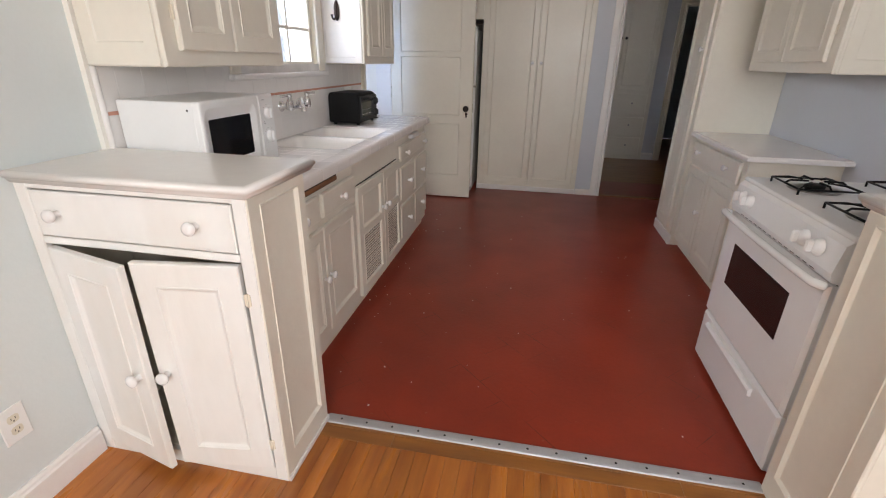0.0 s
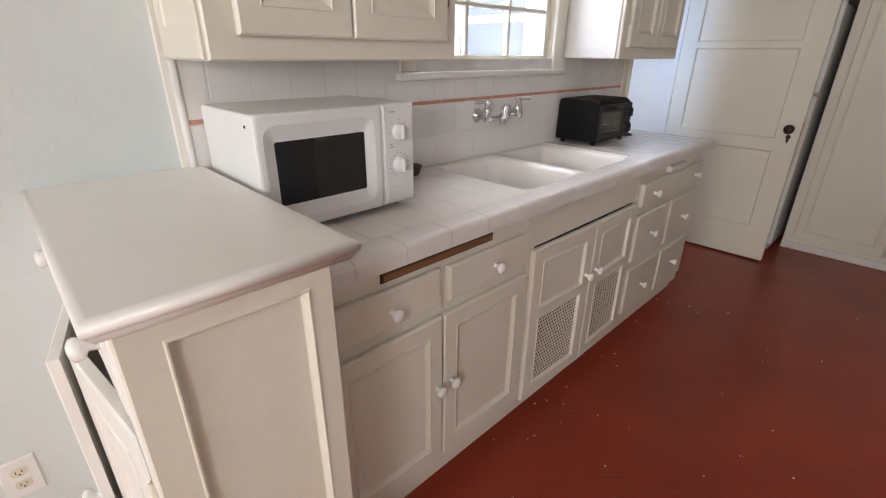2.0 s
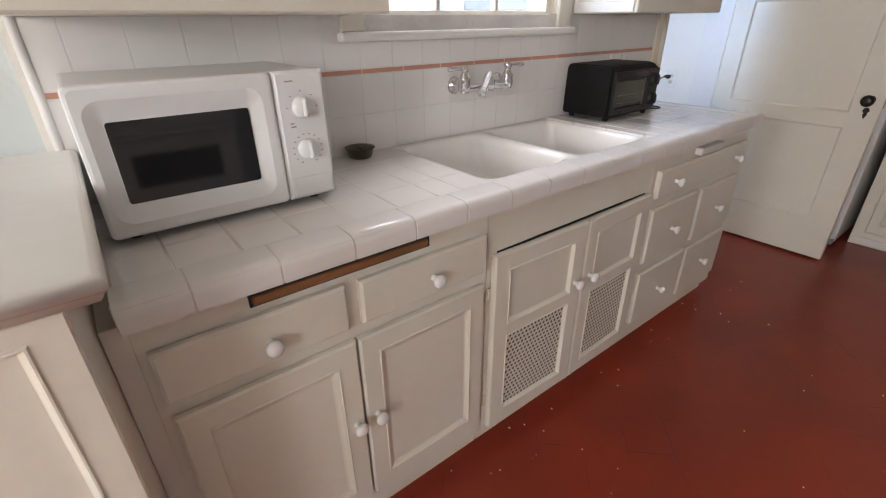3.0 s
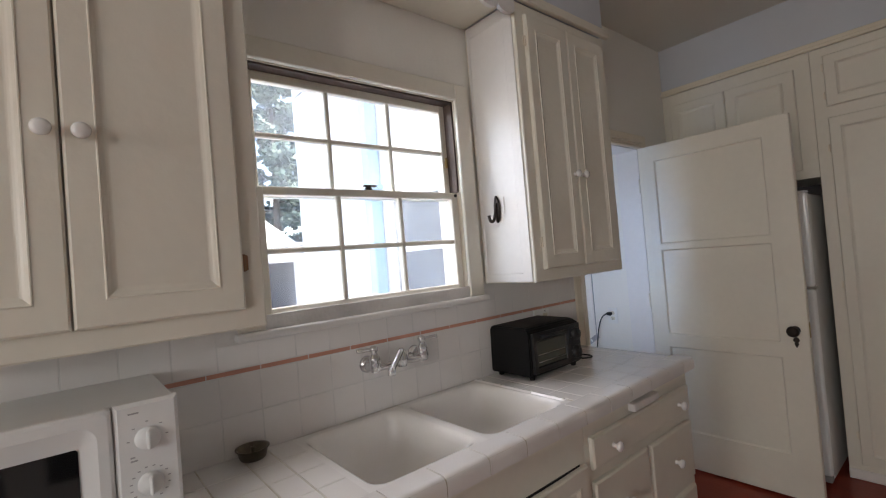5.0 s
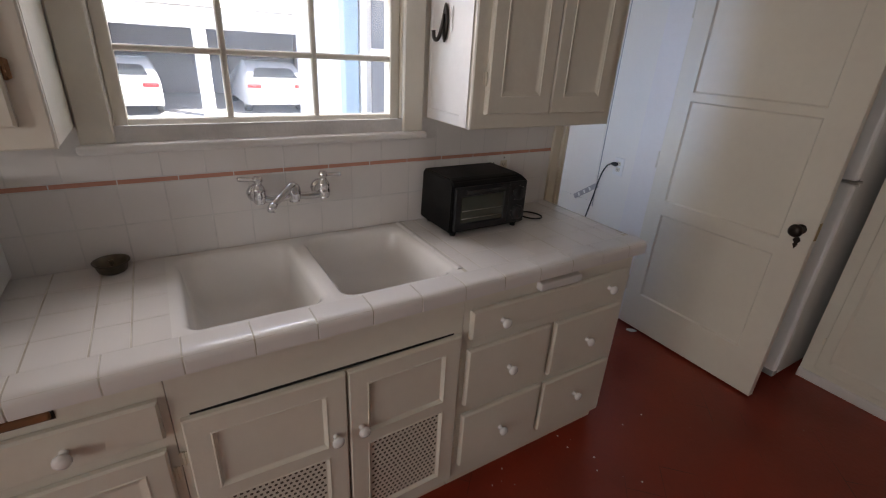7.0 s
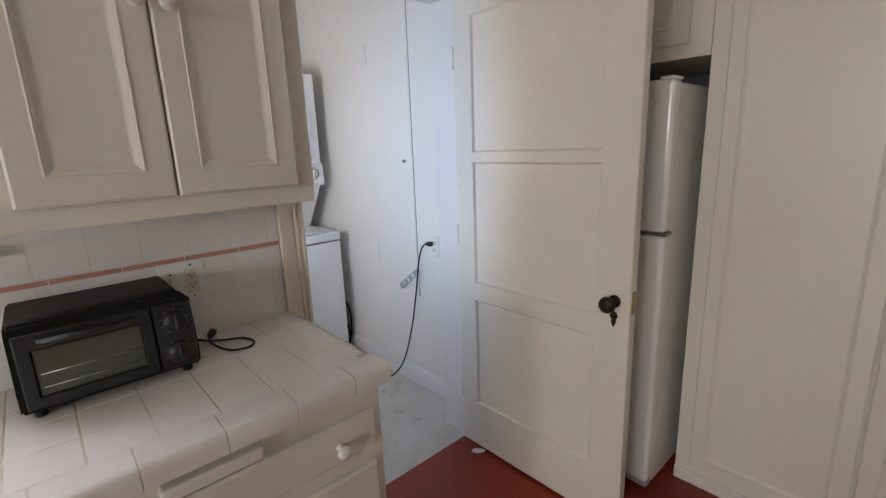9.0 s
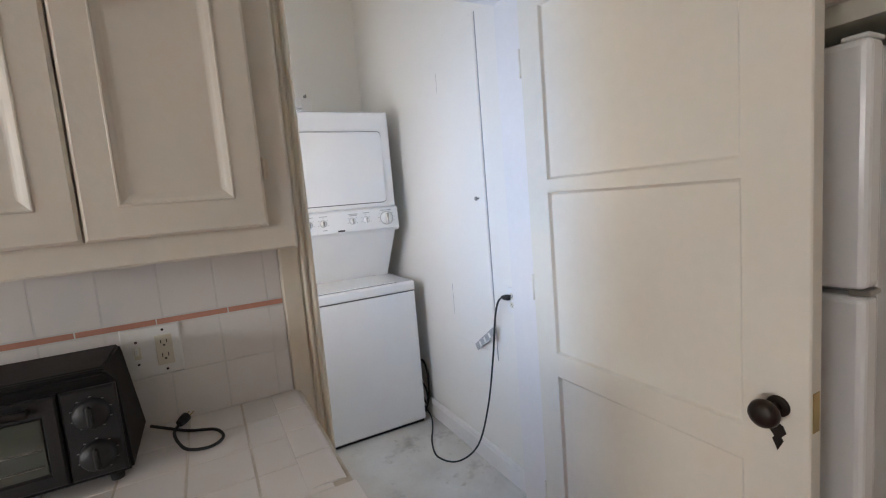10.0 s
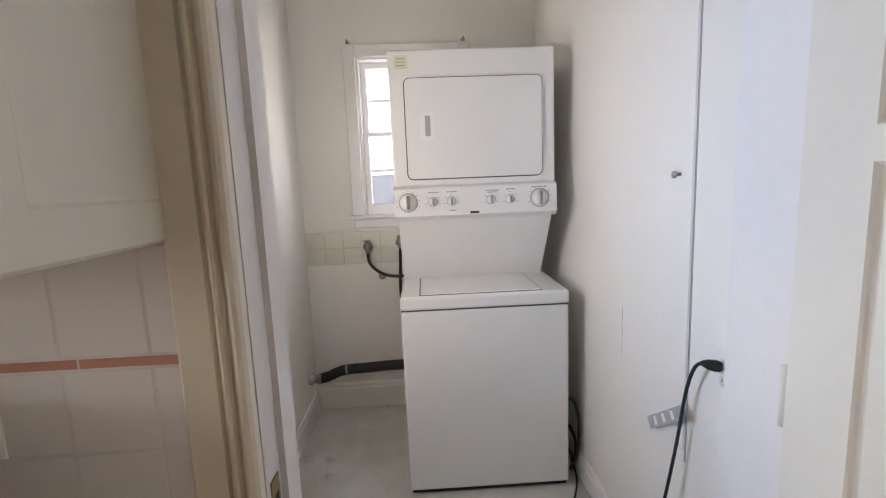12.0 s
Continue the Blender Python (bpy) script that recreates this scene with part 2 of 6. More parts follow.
def glass(name, tint=(1, 1, 1)):
    m = bpy.data.materials.new(name)
    m.use_nodes = True
    n, l = m.node_tree.nodes, m.node_tree.links
    out = n["Material Output"]
    tr, gl, mx, fr = n.new("ShaderNodeBsdfTransparent"), n.new("ShaderNodeBsdfGlossy"), n.new("ShaderNodeMixShader"), n.new("ShaderNodeLayerWeight")
    up = n.new("ShaderNodeMath")
    up.operation = "POWER"
    up.inputs[1].default_value = 4.5
    lo = n.new("ShaderNodeMath")
    lo.operation = "MULTIPLY_ADD"
    lo.inputs[1].default_value, lo.inputs[2].default_value = 0.5, 0.03
    l.new(fr.outputs["Facing"], up.inputs[0])
    l.new(up.outputs[0], lo.inputs[0])
    tr.inputs[0].default_value = (*tint, 1)
    gl.inputs["Roughness"].default_value = 0.03
    l.new(lo.outputs[0], mx.inputs[0])
    du, dm = n.new("ShaderNodeBsdfTranslucent"), n.new("ShaderNodeMixShader")
    nz, nr = n.new("ShaderNodeTexNoise"), n.new("ShaderNodeMapRange")
    nz.inputs["Scale"].default_value, nz.inputs["Detail"].default_value = 5, 5
    nr.inputs["To Min"].default_value, nr.inputs["To Max"].default_value = 0.0, 0.11
    ge = n.new("ShaderNodeNewGeometry")
    l.new(ge.outputs["Position"], nz.inputs["Vector"])
    l.new(nz.outputs[0], nr.inputs[0])
    du.inputs[0].default_value = (0.75, 0.8, 0.85, 1)
    l.new(nr.outputs[0], dm.inputs[0])
    l.new(tr.outputs[0], dm.inputs[1])
    l.new(du.outputs[0], dm.inputs[2])
    l.new(dm.outputs[0], mx.inputs[1])
    l.new(gl.outputs[0], mx.inputs[2])
    l.new(mx.outputs[0], out.inputs[0])
    return m


def stain(m, color, scale, low, high, amount):
    """Lays scattered stains with soft ragged edges over a surface's colour."""
    n, l = m.node_tree.nodes, m.node_tree.links
    b = n["Principled BSDF"]
    src = b.inputs["Base Color"].links[0].from_socket
    co, nz, rp, mx = n.new("ShaderNodeNewGeometry"), n.new("ShaderNodeTexNoise"), n.new("ShaderNodeMapRange"), n.new("ShaderNodeMix")
    nz.inputs["Scale"].default_value, nz.inputs["Detail"].default_value, nz.inputs["Roughness"].default_value = scale, 7, 0.62
    rp.inputs["From Min"].default_value, rp.inputs["From Max"].default_value, rp.inputs["To Max"].default_value = low, high, amount
    mx.data_type = "RGBA"
    mx.inputs["B"].default_value = (*color, 1)
    l.new(co.outputs["Position"], nz.inputs["Vector"])
    l.new(nz.outputs[0], rp.inputs[0])
    l.new(rp.outputs[0], mx.inputs["Factor"])
    l.new(src, mx.inputs["A"])
    l.new(mx.outputs["Result"], b.inputs["Base Color"])


stain(LAUNDRY_FLOOR, (0.30, 0.285, 0.26), 4.2, 0.58, 0.70, 0.75)
stain(LAUNDRY_FLOOR, (0.36, 0.32, 0.26), 17.0, 0.60, 0.72, 0.6)
# Greenish base colour stands in for reflection and lit inside of clear glass.
OVEN_GLASS = mat("reflection_tinted_glass", (0.085, 0.09, 0.07), 0.08, var=0.15, scale=6, fine=40, bump=0)
GLASS = glass("window_glass", (0.90, 0.93, 0.95))

# ---------------------------------------------------------------- builders
ORIGIN = {}


def bm_new():
    return bmesh.new()


def bx(bm, x0, x1, y0, y1, z0, z1, bev=0.0, seg=1):
    """A box added to bm, with its edges eased by bev."""
    r = bmesh.ops.create_cube(bm, size=1)
    vs = r["verts"]
    for v in vs:
        v.co = Vector(((x0 + x1) / 2 + v.co.x * (x1 - x0), (y0 + y1) / 2 + v.co.y * (y1 - y0), (z0 + z1) / 2 + v.co.z * (z1 - z0)))
    if bev:
        es = list({e for v in vs for e in v.link_edges})
        bmesh.ops.bevel(bm, geom=es, offset=bev, segments=seg, affect="EDGES", profile=0.5)
    return bm


def box(x0, x1, y0, y1, z0, z1, bev=0.0, seg=1):
    return bx(bm_new(), x0, x1, y0, y1, z0, z1, bev, seg)


def lathe(bm, profile, M, n=20):
    """Turns a profile of (radius, height) round the axis of M."""
    rings = []
    for r, h in profile:
        if r < 1e-6:
            rings.append([bm.verts.new(M @ Vector((0, 0, h)))])
        else:
            rings.append([bm.verts.new(M @ Vector((r * math.cos(2 * math.pi * i / n), r * math.sin(2 * math.pi * i / n), h))) for i in range(n)])
    for a, b in zip(rings, rings[1:]):
        for i in range(n):
            j = (i + 1) % n
            if len(a) == 1 and len(b) > 1:
                f = bm.faces.new((a[0], b[i], b[j]))
            elif len(b) == 1 and len(a) > 1:
                f = bm.faces.new((a[i], a[j], b[0]))
            elif len(a) > 1:
                f = bm.faces.new((a[i], a[j], b[j], b[i]))
            else:
                continue
            f.smooth = True
    return bm


def tube(bm, pts, r, n=8, ends=True):
    """A round bar of radius r (or a list of radii) along pts."""
    pts = [Vector(p) for p in pts]
    rad = r if isinstance(r, (list, tuple)) else [r] * len(pts)
    rings, up = [], Vector((0, 0, 1))
    for i, p in enumerate(pts):
        d = (pts[min(i + 1, len(pts) - 1)] - pts[max(i - 1, 0)]).normalized()
        a = d.cross(up)
        if a.length < 0.05:
            a = d.cross(Vector((1, 0, 0)))
        a.normalize()
        b = d.cross(a)
        rings.append([bm.verts.new(p + rad[i] * (a * math.cos(2 * math.pi * k / n) + b * math.sin(2 * math.pi * k / n))) for k in range(n)])
    for s, e in zip(rings, rings[1:]):
        for k in range(n):
            bm.faces.new((s[k], s[(k + 1) % n], e[(k + 1) % n], e[k])).smooth = True
    if ends:
        bm.faces.new(rings[0][::-1])
        bm.faces.new(rings[-1])
    return bm


def smooth_path(pts, steps=6):
    """A Catmull-Rom line through pts."""
    p = [Vector(a) for a in pts]
    p = [p[0] * 2 - p[1]] + p + [p[-1] * 2 - p[-2]]
    out = []
    for i in range(1, len(p) - 2):
        for k in range(steps):
            t = k / steps
            out.append(0.5 * ((2 * p[i]) + (p[i + 1] - p[i - 1]) * t + (2 * p[i - 1] - 5 * p[i] + 4 * p[i + 1] - p[i + 2]) * t * t
                              + (3 * p[i] - p[i - 1] - 3 * p[i + 1] + p[i + 2]) * t ** 3))
    out.append(p[-2])
    return out


def prism(bm, poly, M, d, bev=0.0):
    """A flat outline poly (u, v) in the plane of M, d thick along its normal."""
    a = [bm.verts.new(M @ Vector((u, v, 0))) for u, v in poly]
    b = [bm.verts.new(M @ Vector((u, v, d))) for u, v in poly]
    k = len(poly)
    bm.faces.new(a[::-1])
    bm.faces.new(b)
    for i in range(k):
        bm.faces.new((a[i], a[(i + 1) % k], b[(i + 1) % k], b[i]))
    return bm


def basis(o, u, v, w):
    return Matrix(((u[0], v[0], w[0], o[0]), (u[1], v[1], w[1], o[1]), (u[2], v[2], w[2], o[2]), (0, 0, 0, 1)))


def facing(side, at):
    """Plane coordinates (u along, v up, w out) of a face turned to +x, -x, -y or +y."""
    if side == "+x":
        return basis((at, 0, 0), (0, 1, 0), (0, 0, 1), (1, 0, 0))
    if side == "-x":
        return basis((at, 0, 0), (0, -1, 0), (0, 0, 1), (-1, 0, 0))
    if side == "-y":
        return basis((0, at, 0), (1, 0, 0), (0, 0, 1), (0, -1, 0))
    return basis((0, at, 0), (-1, 0, 0), (0, 0, 1), (0, 1, 0))


def slab(bm, M, u0, u1, v0, v1, w0, w1, panels=(), depth=0.009, slope=0.012, ease=0.004, rim=0.0):
    """A board with eased front edges and sunk panels (u0, u1, v0, v1), each with a sloped moulding round it."""
    def V(u, v, w):
        return bm.verts.new(M @ Vector((u, v, w)))

    def quad(a, b, c, d):
        bm.faces.new((V(*a), V(*b), V(*c), V(*d)))
    e = ease
    us = sorted({u0 + e, u1 - e, *[p[0] for p in panels], *[p[1] for p in panels]})
    vs = sorted({v0 + e, v1 - e, *[p[2] for p in panels], *[p[3] for p in panels]})
    for a, b in zip(us, us[1:]):
        for c, d in zip(vs, vs[1:]):
            mu, mv = (a + b) / 2, (c + d) / 2
            if not any(p[0] < mu < p[1] and p[2] < mv < p[3] for p in panels):
                quad((a, c, w1), (b, c, w1), (b, d, w1), (a, d, w1))
    for a, b, c, d in panels:
        # bead, quirk and cove from the frame down to the sunk field
        h = rim * 0.45
        prof = [(0, 0), (rim * .3, h), (rim * .75, h), (rim, 0)] if rim else [(0, 0)]
        prof += [(rim + slope * .30, -depth * .30), (rim + slope * .55, -depth * .66), (rim + slope * .8, -depth * .90), (rim + slope, -depth)]
        for (o, g), (p, i) in zip(prof, prof[1:]):
            g, i = w1 + g, w1 + i
            quad((a + o, c + o, g), (b - o, c + o, g), (b - p, c + p, i), (a + p, c + p, i))
            quad((b - o, c + o, g), (b - o, d - o, g), (b - p, d - p, i), (b - p, c + p, i))
            quad((b - o, d - o, g), (a + o, d - o, g), (a + p, d - p, i), (b - p, d - p, i))
            quad((a + o, d - o, g), (a + o, c + o, g), (a + p, c + p, i), (a + p, d - p, i))
        o, k = prof[-1][0], w1 - depth
        quad((a + o, c + o, k), (b - o, c + o, k), (b - o, d - o, k), (a + o, d - o, k))
    f = w1 - e
    quad((u0, v0, f), (u1, v0, f), (u1 - e, v0 + e, w1), (u0 + e, v0 + e, w1))
    quad((u1, v0, f), (u1, v1, f), (u1 - e, v1 - e, w1), (u1 - e, v0 + e, w1))
    quad((u1, v1, f), (u0, v1, f), (u0 + e, v1 - e, w1), (u1 - e, v1 - e, w1))
    quad((u0, v1, f), (u0, v0, f), (u0 + e, v0 + e, w1), (u0 + e, v1 - e, w1))
    quad((u0, v0, w0), (u1, v0, w0), (u1, v0, f), (u0, v0, f))
    quad((u1, v0, w0), (u1, v1, w0), (u1, v1, f), (u1, v0, f))
    quad((u1, v1, w0), (u0, v1, w0), (u0, v1, f), (u1, v1, f))
    quad((u0, v1, w0), (u0, v0, w0), (u0, v0, f), (u0, v1, f))
    quad((u0, v0, w0), (u0, v1, w0), (u1, v1, w0), (u1, v0, w0))
    bmesh.ops.remove_doubles(bm, verts=bm.verts, dist=1e-5)
    return bm


def thing(name, loc, label, category, group="", kind=""):
    """An empty at the base of a thing, to which its parts belong."""
    ob = new(name)
    ob.location = loc
    ob.empty_display_size = 0.05
    ORIGIN[ob] = Vector(loc)
    return tagged(ob, label, category, group, kind)


def part(name, bm, material, parent=None, label="", kind=""):
    """Links a bmesh, given in world coordinates, as one mesh under parent."""
    o = ORIGIN.get(parent, Vector((0, 0, 0)))
    for v in bm.verts:
        v.co -= o
    me = bpy.data.meshes.new(name)
    bm.to_mesh(me)
    bm.free()
    me.materials.append(material)
    ob = new(name, me)
    ob.parent = parent
    ORIGIN[ob] = o
    return tagged(ob, label, "", "", kind)


def solo(name, bm, material, label, category="", kind="", group=""):
    """A top-level thing that is one mesh."""
    ob = part(name, bm, material)
    return tagged(ob, label, category, group, kind)


def at_axis(p, axis):
    """A pose at p whose z runs along axis."""
    return Matrix.Translation(p) @ Vector(axis).to_track_quat("Z", "Y").to_matrix().to_4x4()


def knob(parent, p, axis, r=0.017, material=None, name="knob"):
    bm = lathe(bm_new(), [(r * .55, 0), (r * .5, r * .3), (r * .42, r * .75), (r * .9, r * 1.1), (r * 1.05, r * 1.45), (r * .95, r * 1.8), (r * .5, r * 2.05), (0, r * 2.1)], at_axis(p, axis), 16)
    return part(name, bm, material or KNOB, parent)


def hinge(parent, p, side, material=None):
    """A small butterfly hinge painted over."""
    M = facing(side, 0)
    q = M.inverted() @ Vector(p)
    bm = bm_new()
    prism(bm, [(q.x + a, q.y + b) for a, b in ((-.010, -.017), (-.002, -.021), (.002, -.021), (.010, -.017), (.010, .017), (.002, .021), (-.002, .021), (-.010, .017))],
          M @ Matrix.Translation((0, 0, q.z)), 0.002)
    tube(bm, [M @ Vector((q.x, q.y - .021, q.z + .003)), M @ Vector((q.x, q.y + .021, q.z + .003))], 0.0032, 8)
    return part("hinge", bm, material or TRIM, parent)

# ---------------------------------------------------------------- the large structure
XW, XE = -1.40, 1.68          # kitchen walls
YN = 5.40                     # far wall
CEILING = 2.80
XL = -3.53                    # far wall of the laundry
LY0, LY1 = 3.72, 5.116        # laundry side walls


def wall_box(name, boxes, material, label):
    bm = bm_new()
    for b in boxes:
        bx(bm, *b)
    return solo(name, bm, material, label, "wall", "structure")


wall_west = wall_box("wall_west", [
    (-1.55, XW, 1.66, 2.455, 0, CEILING), (-1.55, XW, 3.36, 4.17, 0, CEILING), (-1.55, XW, 2.455, 3.36, 0, 1.235),
    (-1.55, XW, 2.455, 3.36, 2.13, CEILING), (-1.55, XW, 4.17, 4.975, 2.065, CEILING), (-1.55, XW, 4.975, 6.10, 0, CEILING)],
    WALL_WHITE, "white painted kitchen wall with window and laundry doorway")
wall_box("wall_dining_west", [(-1.57, -1.42, -2.75, 1.66, 0, CEILING)], WALL_PALE, "pale grey-green painted dining room wall")
wall_box("wall_dining_south", [(-1.42, -.45, -2.75, -2.60, 0, CEILING), (.85, XE, -2.75, -2.60, 0, CEILING), (-.45, .85, -2.75, -2.60, 0, 1.05), (-.45, .85, -2.75, -2.60, 2.35, CEILING)], WALL_PALE, "pale dining room wall behind the camera")
wall_box("wall_east", [(XE, XE + .15, -1.0, YN, 0, CEILING), (XE, XE + .15, -2.75, -2.3, 0, CEILING), (XE, XE + .15, -2.3, -1.0, 0, 1.2), (XE, XE + .15, -2.3, -1.0, 2.4, CEILING)], WALL_BLUE, "pale blue-grey painted kitchen wall")
wall_box("wall_north", [
    (0.53, 0.775, YN, YN + .12, 0, 2.06), (1.60, XE + .15, YN, YN + .12, 0, 2.06), (0.53, XE + .15, YN, YN + .12, 2.06, CEILING),
    (XW, 0.53, YN, YN + .12, 2.46, CEILING)], WALL_BLUE, "pale blue-grey far wall with hall doorway")
wall_box("wall_recess", [(XW, 0.57, 6.10, 6.22, 0, CEILING), (0.53, 0.62, YN + .12, 6.10, 0, CEILING)], RECESS_SHADE, "plaster wall behind the fridge recess, coloured dark for shade")
wall_box("wall_laundry_west", [
    (XL - .15, XL, LY0 - .15, 4.08, 0, 2.90), (XL - .15, XL, 4.67, LY1 + .15, 0, 2.90), (XL - .15, XL, 4.08, 4.67, 0, 1.19), (XL - .15, XL, 4.08, 4.67, 2.10, 2.90)],
    WALL_WHITE, "white laundry end wall with small window")
wall_box("wall_laundry_south", [
    (XL, -2.24, LY0 - .15, LY0, 0, 2.90), (-1.72, -1.55, LY0 - .15, LY0, 0, 2.90), (-2.24, -1.72, LY0 - .15, LY0, 0, 0.95), (-2.24, -1.72, LY0 - .15, LY0, 1.80, 2.90)],
    WALL_WHITE, "white laundry side wall with window opening")
wall_box("wall_laundry_north", [(XL, -1.55, LY1, LY1 + .15, 0, 2.90)], WALL_WHITE, "white laundry wall with ironing cupboard")
# The west side has an added, unseen opening that lets sky light in.
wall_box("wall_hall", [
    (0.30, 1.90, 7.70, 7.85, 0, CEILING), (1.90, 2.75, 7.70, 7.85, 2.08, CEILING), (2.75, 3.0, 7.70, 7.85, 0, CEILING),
    (0.15, 0.30, YN + .12, 6.62, 0, CEILING), (0.15, 0.30, 7.12, 7.85, 0, CEILING), (0.15, 0.30, 6.62, 7.12, 0, 1.3), (0.15, 0.30, 6.62, 7.12, 2.0, CEILING), (3.0, 3.15, YN, 7.85, 0, CEILING), (XE + .15, 3.0, YN, YN + .12, 0, CEILING)], WALL_BLUE, "pale blue-grey hall walls with an added unseen opening")
wall_box("wall_far_room", [
    (1.6, 1.75, 7.85, 10.0, 0, CEILING), (3.6, 3.75, 7.85, 10.0, 0, CEILING), (1.6, 3.75, 10.0, 10.15, 0, CEILING), (3.15, 3.75, 7.70, 7.85, 0, CEILING)], WALL_BLUE, "walls of a dim room beyond the hall")
for nm, b, lab in (("ceiling_kitchen", (XW - .15, XE + .15, -2.75, YN + .12, CEILING, CEILING + .1), "plain off-white kitchen ceiling"),
                   ("ceiling_laundry", (XL - .15, -1.55, LY0 - .15, LY1 + .15, 2.88, 2.98), "plain white laundry ceiling"),
                   ("ceiling_hall", (0.15, 3.75, YN + .12, 10.15, CEILING, CEILING + .1), "plain hall ceiling")):
    solo(nm, box(*b), CEIL, lab, "ceiling", "structure")
solo("floor_kitchen", box(XW, XE, 1.672, 6.10, -.05, 0), RED, "worn dark red kitchen floor covering", "floor", "structure")
floor_dining = solo("floor_dining", box(-1.42, XE, -2.6, 1.672, -.06, -.012), WOOD, "polished orange oak strip floor", "floor", "structure")
solo("floor_laundry", box(XL, XW - .001, LY0, LY1, -.05, -0.001), LAUNDRY_FLOOR, "worn pale laundry lino with stains", "floor", "structure")
solo("floor_hall", box(0.30, 3.6, YN + .06, 10.0, -.05, -.001), WOOD_X, "brown oak hall floor", "floor", "structure")


def baseboard(name, pts, side, h, material=WHITE, t=0.018):
    """A skirting from one end to the other with a rounded top."""
    (x0, y0), (x1, y1) = pts
    bm = bm_new()
    dx, dy = {"+x": (1, 0), "-x": (-1, 0), "-y": (0, -1), "+y": (0, 1)}[side]
    prof = [(0, 0), (t, 0), (t, h * .78), (t * .75, h * .84), (t * .7, h * .92), (t * .35, h), (0, h)]
    a = [bm.verts.new((x0 + dx * o, y0 + dy * o, z)) for o, z in prof]
    b = [bm.verts.new((x1 + dx * o, y1 + dy * o, z)) for o, z in prof]
    for i in range(len(prof) - 1):
        bm.faces.new((a[i], a[i + 1], b[i + 1], b[i]))
    bm.faces.new(a)
    bm.faces.new(b[::-1])
    bmesh.ops.recalc_face_normals(bm, faces=bm.faces)
    return solo(name, bm, material, "painted wooden baseboard along the wall", "baseboard", "structure")


baseboard("baseboard_dining", [(-1.42, -2.6), (-1.42, 1.345)], "+x", 0.105)
baseboard("baseboard_laundry_west", [(XL, LY0), (XL, LY1)], "+x", 0.16, CREAM)
baseboard("baseboard_laundry_south", [(XL, LY0), (-1.56, LY0)], "+y", 0.12)
baseboard("baseboard_laundry_north", [(XL, LY1), (-1.56, LY1)], "-y", 0.11)
baseboard("baseboard_north", [(0.535, YN), (0.69, YN)], "-y", 0.06)
baseboard("baseboard_hall", [(1.66, 7.70), (1.82, 7.70)], "-y", 0.10)

# Unseen window added for the east lamp; its blind keeps the sun out.
wd4 = thing("unseen_window_4", (XE + .08, -1.65, 1.2), "unseen dining room window added for a lamp", "window", kind="structure")
part("blind", box(XE + .09, XE + .11, -2.3, -1.0, 1.2, 2.4), WALL_WHITE, wd4)

# Unseen window added to hold the south lamp.
wd5 = thing("unseen_window_5", (.2, -2.68, 1.05), "unseen dining room window added behind the walk for a lamp", "window", kind="structure")
part("blind", box(-.45, .85, -2.71, -2.69, 1.05, 2.35), WALL_WHITE, wd5)

# the boxed soffit over the wall cupboards
solo("soffit", box(-1.40, -1.112, 1.675, 4.12, 2.47, CEILING - .001), WALL_BLUE, "pale blue boxed soffit above the wall cabinets", "soffit", "structure")
bm = bm_new()
bx(bm, -1.11, -1.085, 1.66, 4.135, 2.45, 2.475, 0.004)
bx(bm, -1.11, -1.097, 1.66, 4.13, 2.475, 2.50, 0.003)
solo("trim_soffit", bm, CREAM, "cream moulding under the soffit", "trim", "structure")
solo("ceiling_window_recess", box(-1.398, -1.118, 2.393, 3.440, 2.452, 2.4695), CREAM, "cream board over the window recess", "ceiling", "structure")

# scalloped valance between the wall cupboards
poly = [(2.392, 2.47), (2.392, 2.405)]
n = 11
w = (3.441 - 2.392) / n
for i in range(n):
    for k in range(1, 9):
        a = math.pi * k / 8
        poly.append((2.392 + w * (i + .5) - w / 2 * math.cos(a), 2.405 - 0.026 * math.sin(a)))
poly.append((3.441, 2.47))
solo("valance", prism(bm_new(), poly[::-1], facing("+x", -1.116), 0.016), WHITE, "white scalloped wooden valance over the window", "valance")

# ---------------------------------------------------------------- doorways
def casing(name, side, at, u0, u1, v1, width, material, lab, sign=1):
    """Moulded boards round an opening u0..u1 up to v1, on a face."""
    M = facing(side, at)
    root = thing(name, M @ Vector(((u0 + u1) / 2, 0, 0)), lab, "door casing", kind="structure")
    prof = [(0, 0), (0, .014), (.004, .018), (width * .53, .018), (width * .56, .012), (width * .60, .012), (width * .64, .022), (width * .68, .024), (width * .72, .022), (width * .76, .014), (width * .80, .014), (width * .84, .022), (width * .90, .024), (width * .96, .021), (width, .015), (width, 0)]

    def strip(nm, f):
        bm = bm_new()
        a = [bm.verts.new(M @ Vector(f(o, w, 0))) for o, w in prof]
        b = [bm.verts.new(M @ Vector(f(o, w, 1))) for o, w in prof]
        for i in range(len(prof) - 1):
            bm.faces.new((a[i], a[i + 1], b[i + 1], b[i]))
        bm.faces.new(a)
        bm.faces.new(b)
        bmesh.ops.recalc_face_normals(bm, faces=bm.faces)
        part(nm, bm, material, root)
    strip("side_casing", lambda o, w, e: (u0 - width + o, 0 if not e else v1 + (width - o), w))
    strip("side_casing", lambda o, w, e: (u1 + width - o, 0 if not e else v1 + (width - o), w))
    strip("head_casing", lambda o, w, e: (u0 - (width - o) if not e else u1 + (width - o), v1 + (width - o), w))
    return root


casing("casing_laundry_door", "+x", XW, 4.192, 4.955, 2.05, 0.088, TRIM, "moulded cream casing round the laundry doorway")
bm = bm_new()
bx(bm, -1.552, -1.402, 4.171, 4.193, 0, 2.064)
bx(bm, -1.552, -1.402, 4.953, 4.974, 0, 2.064)
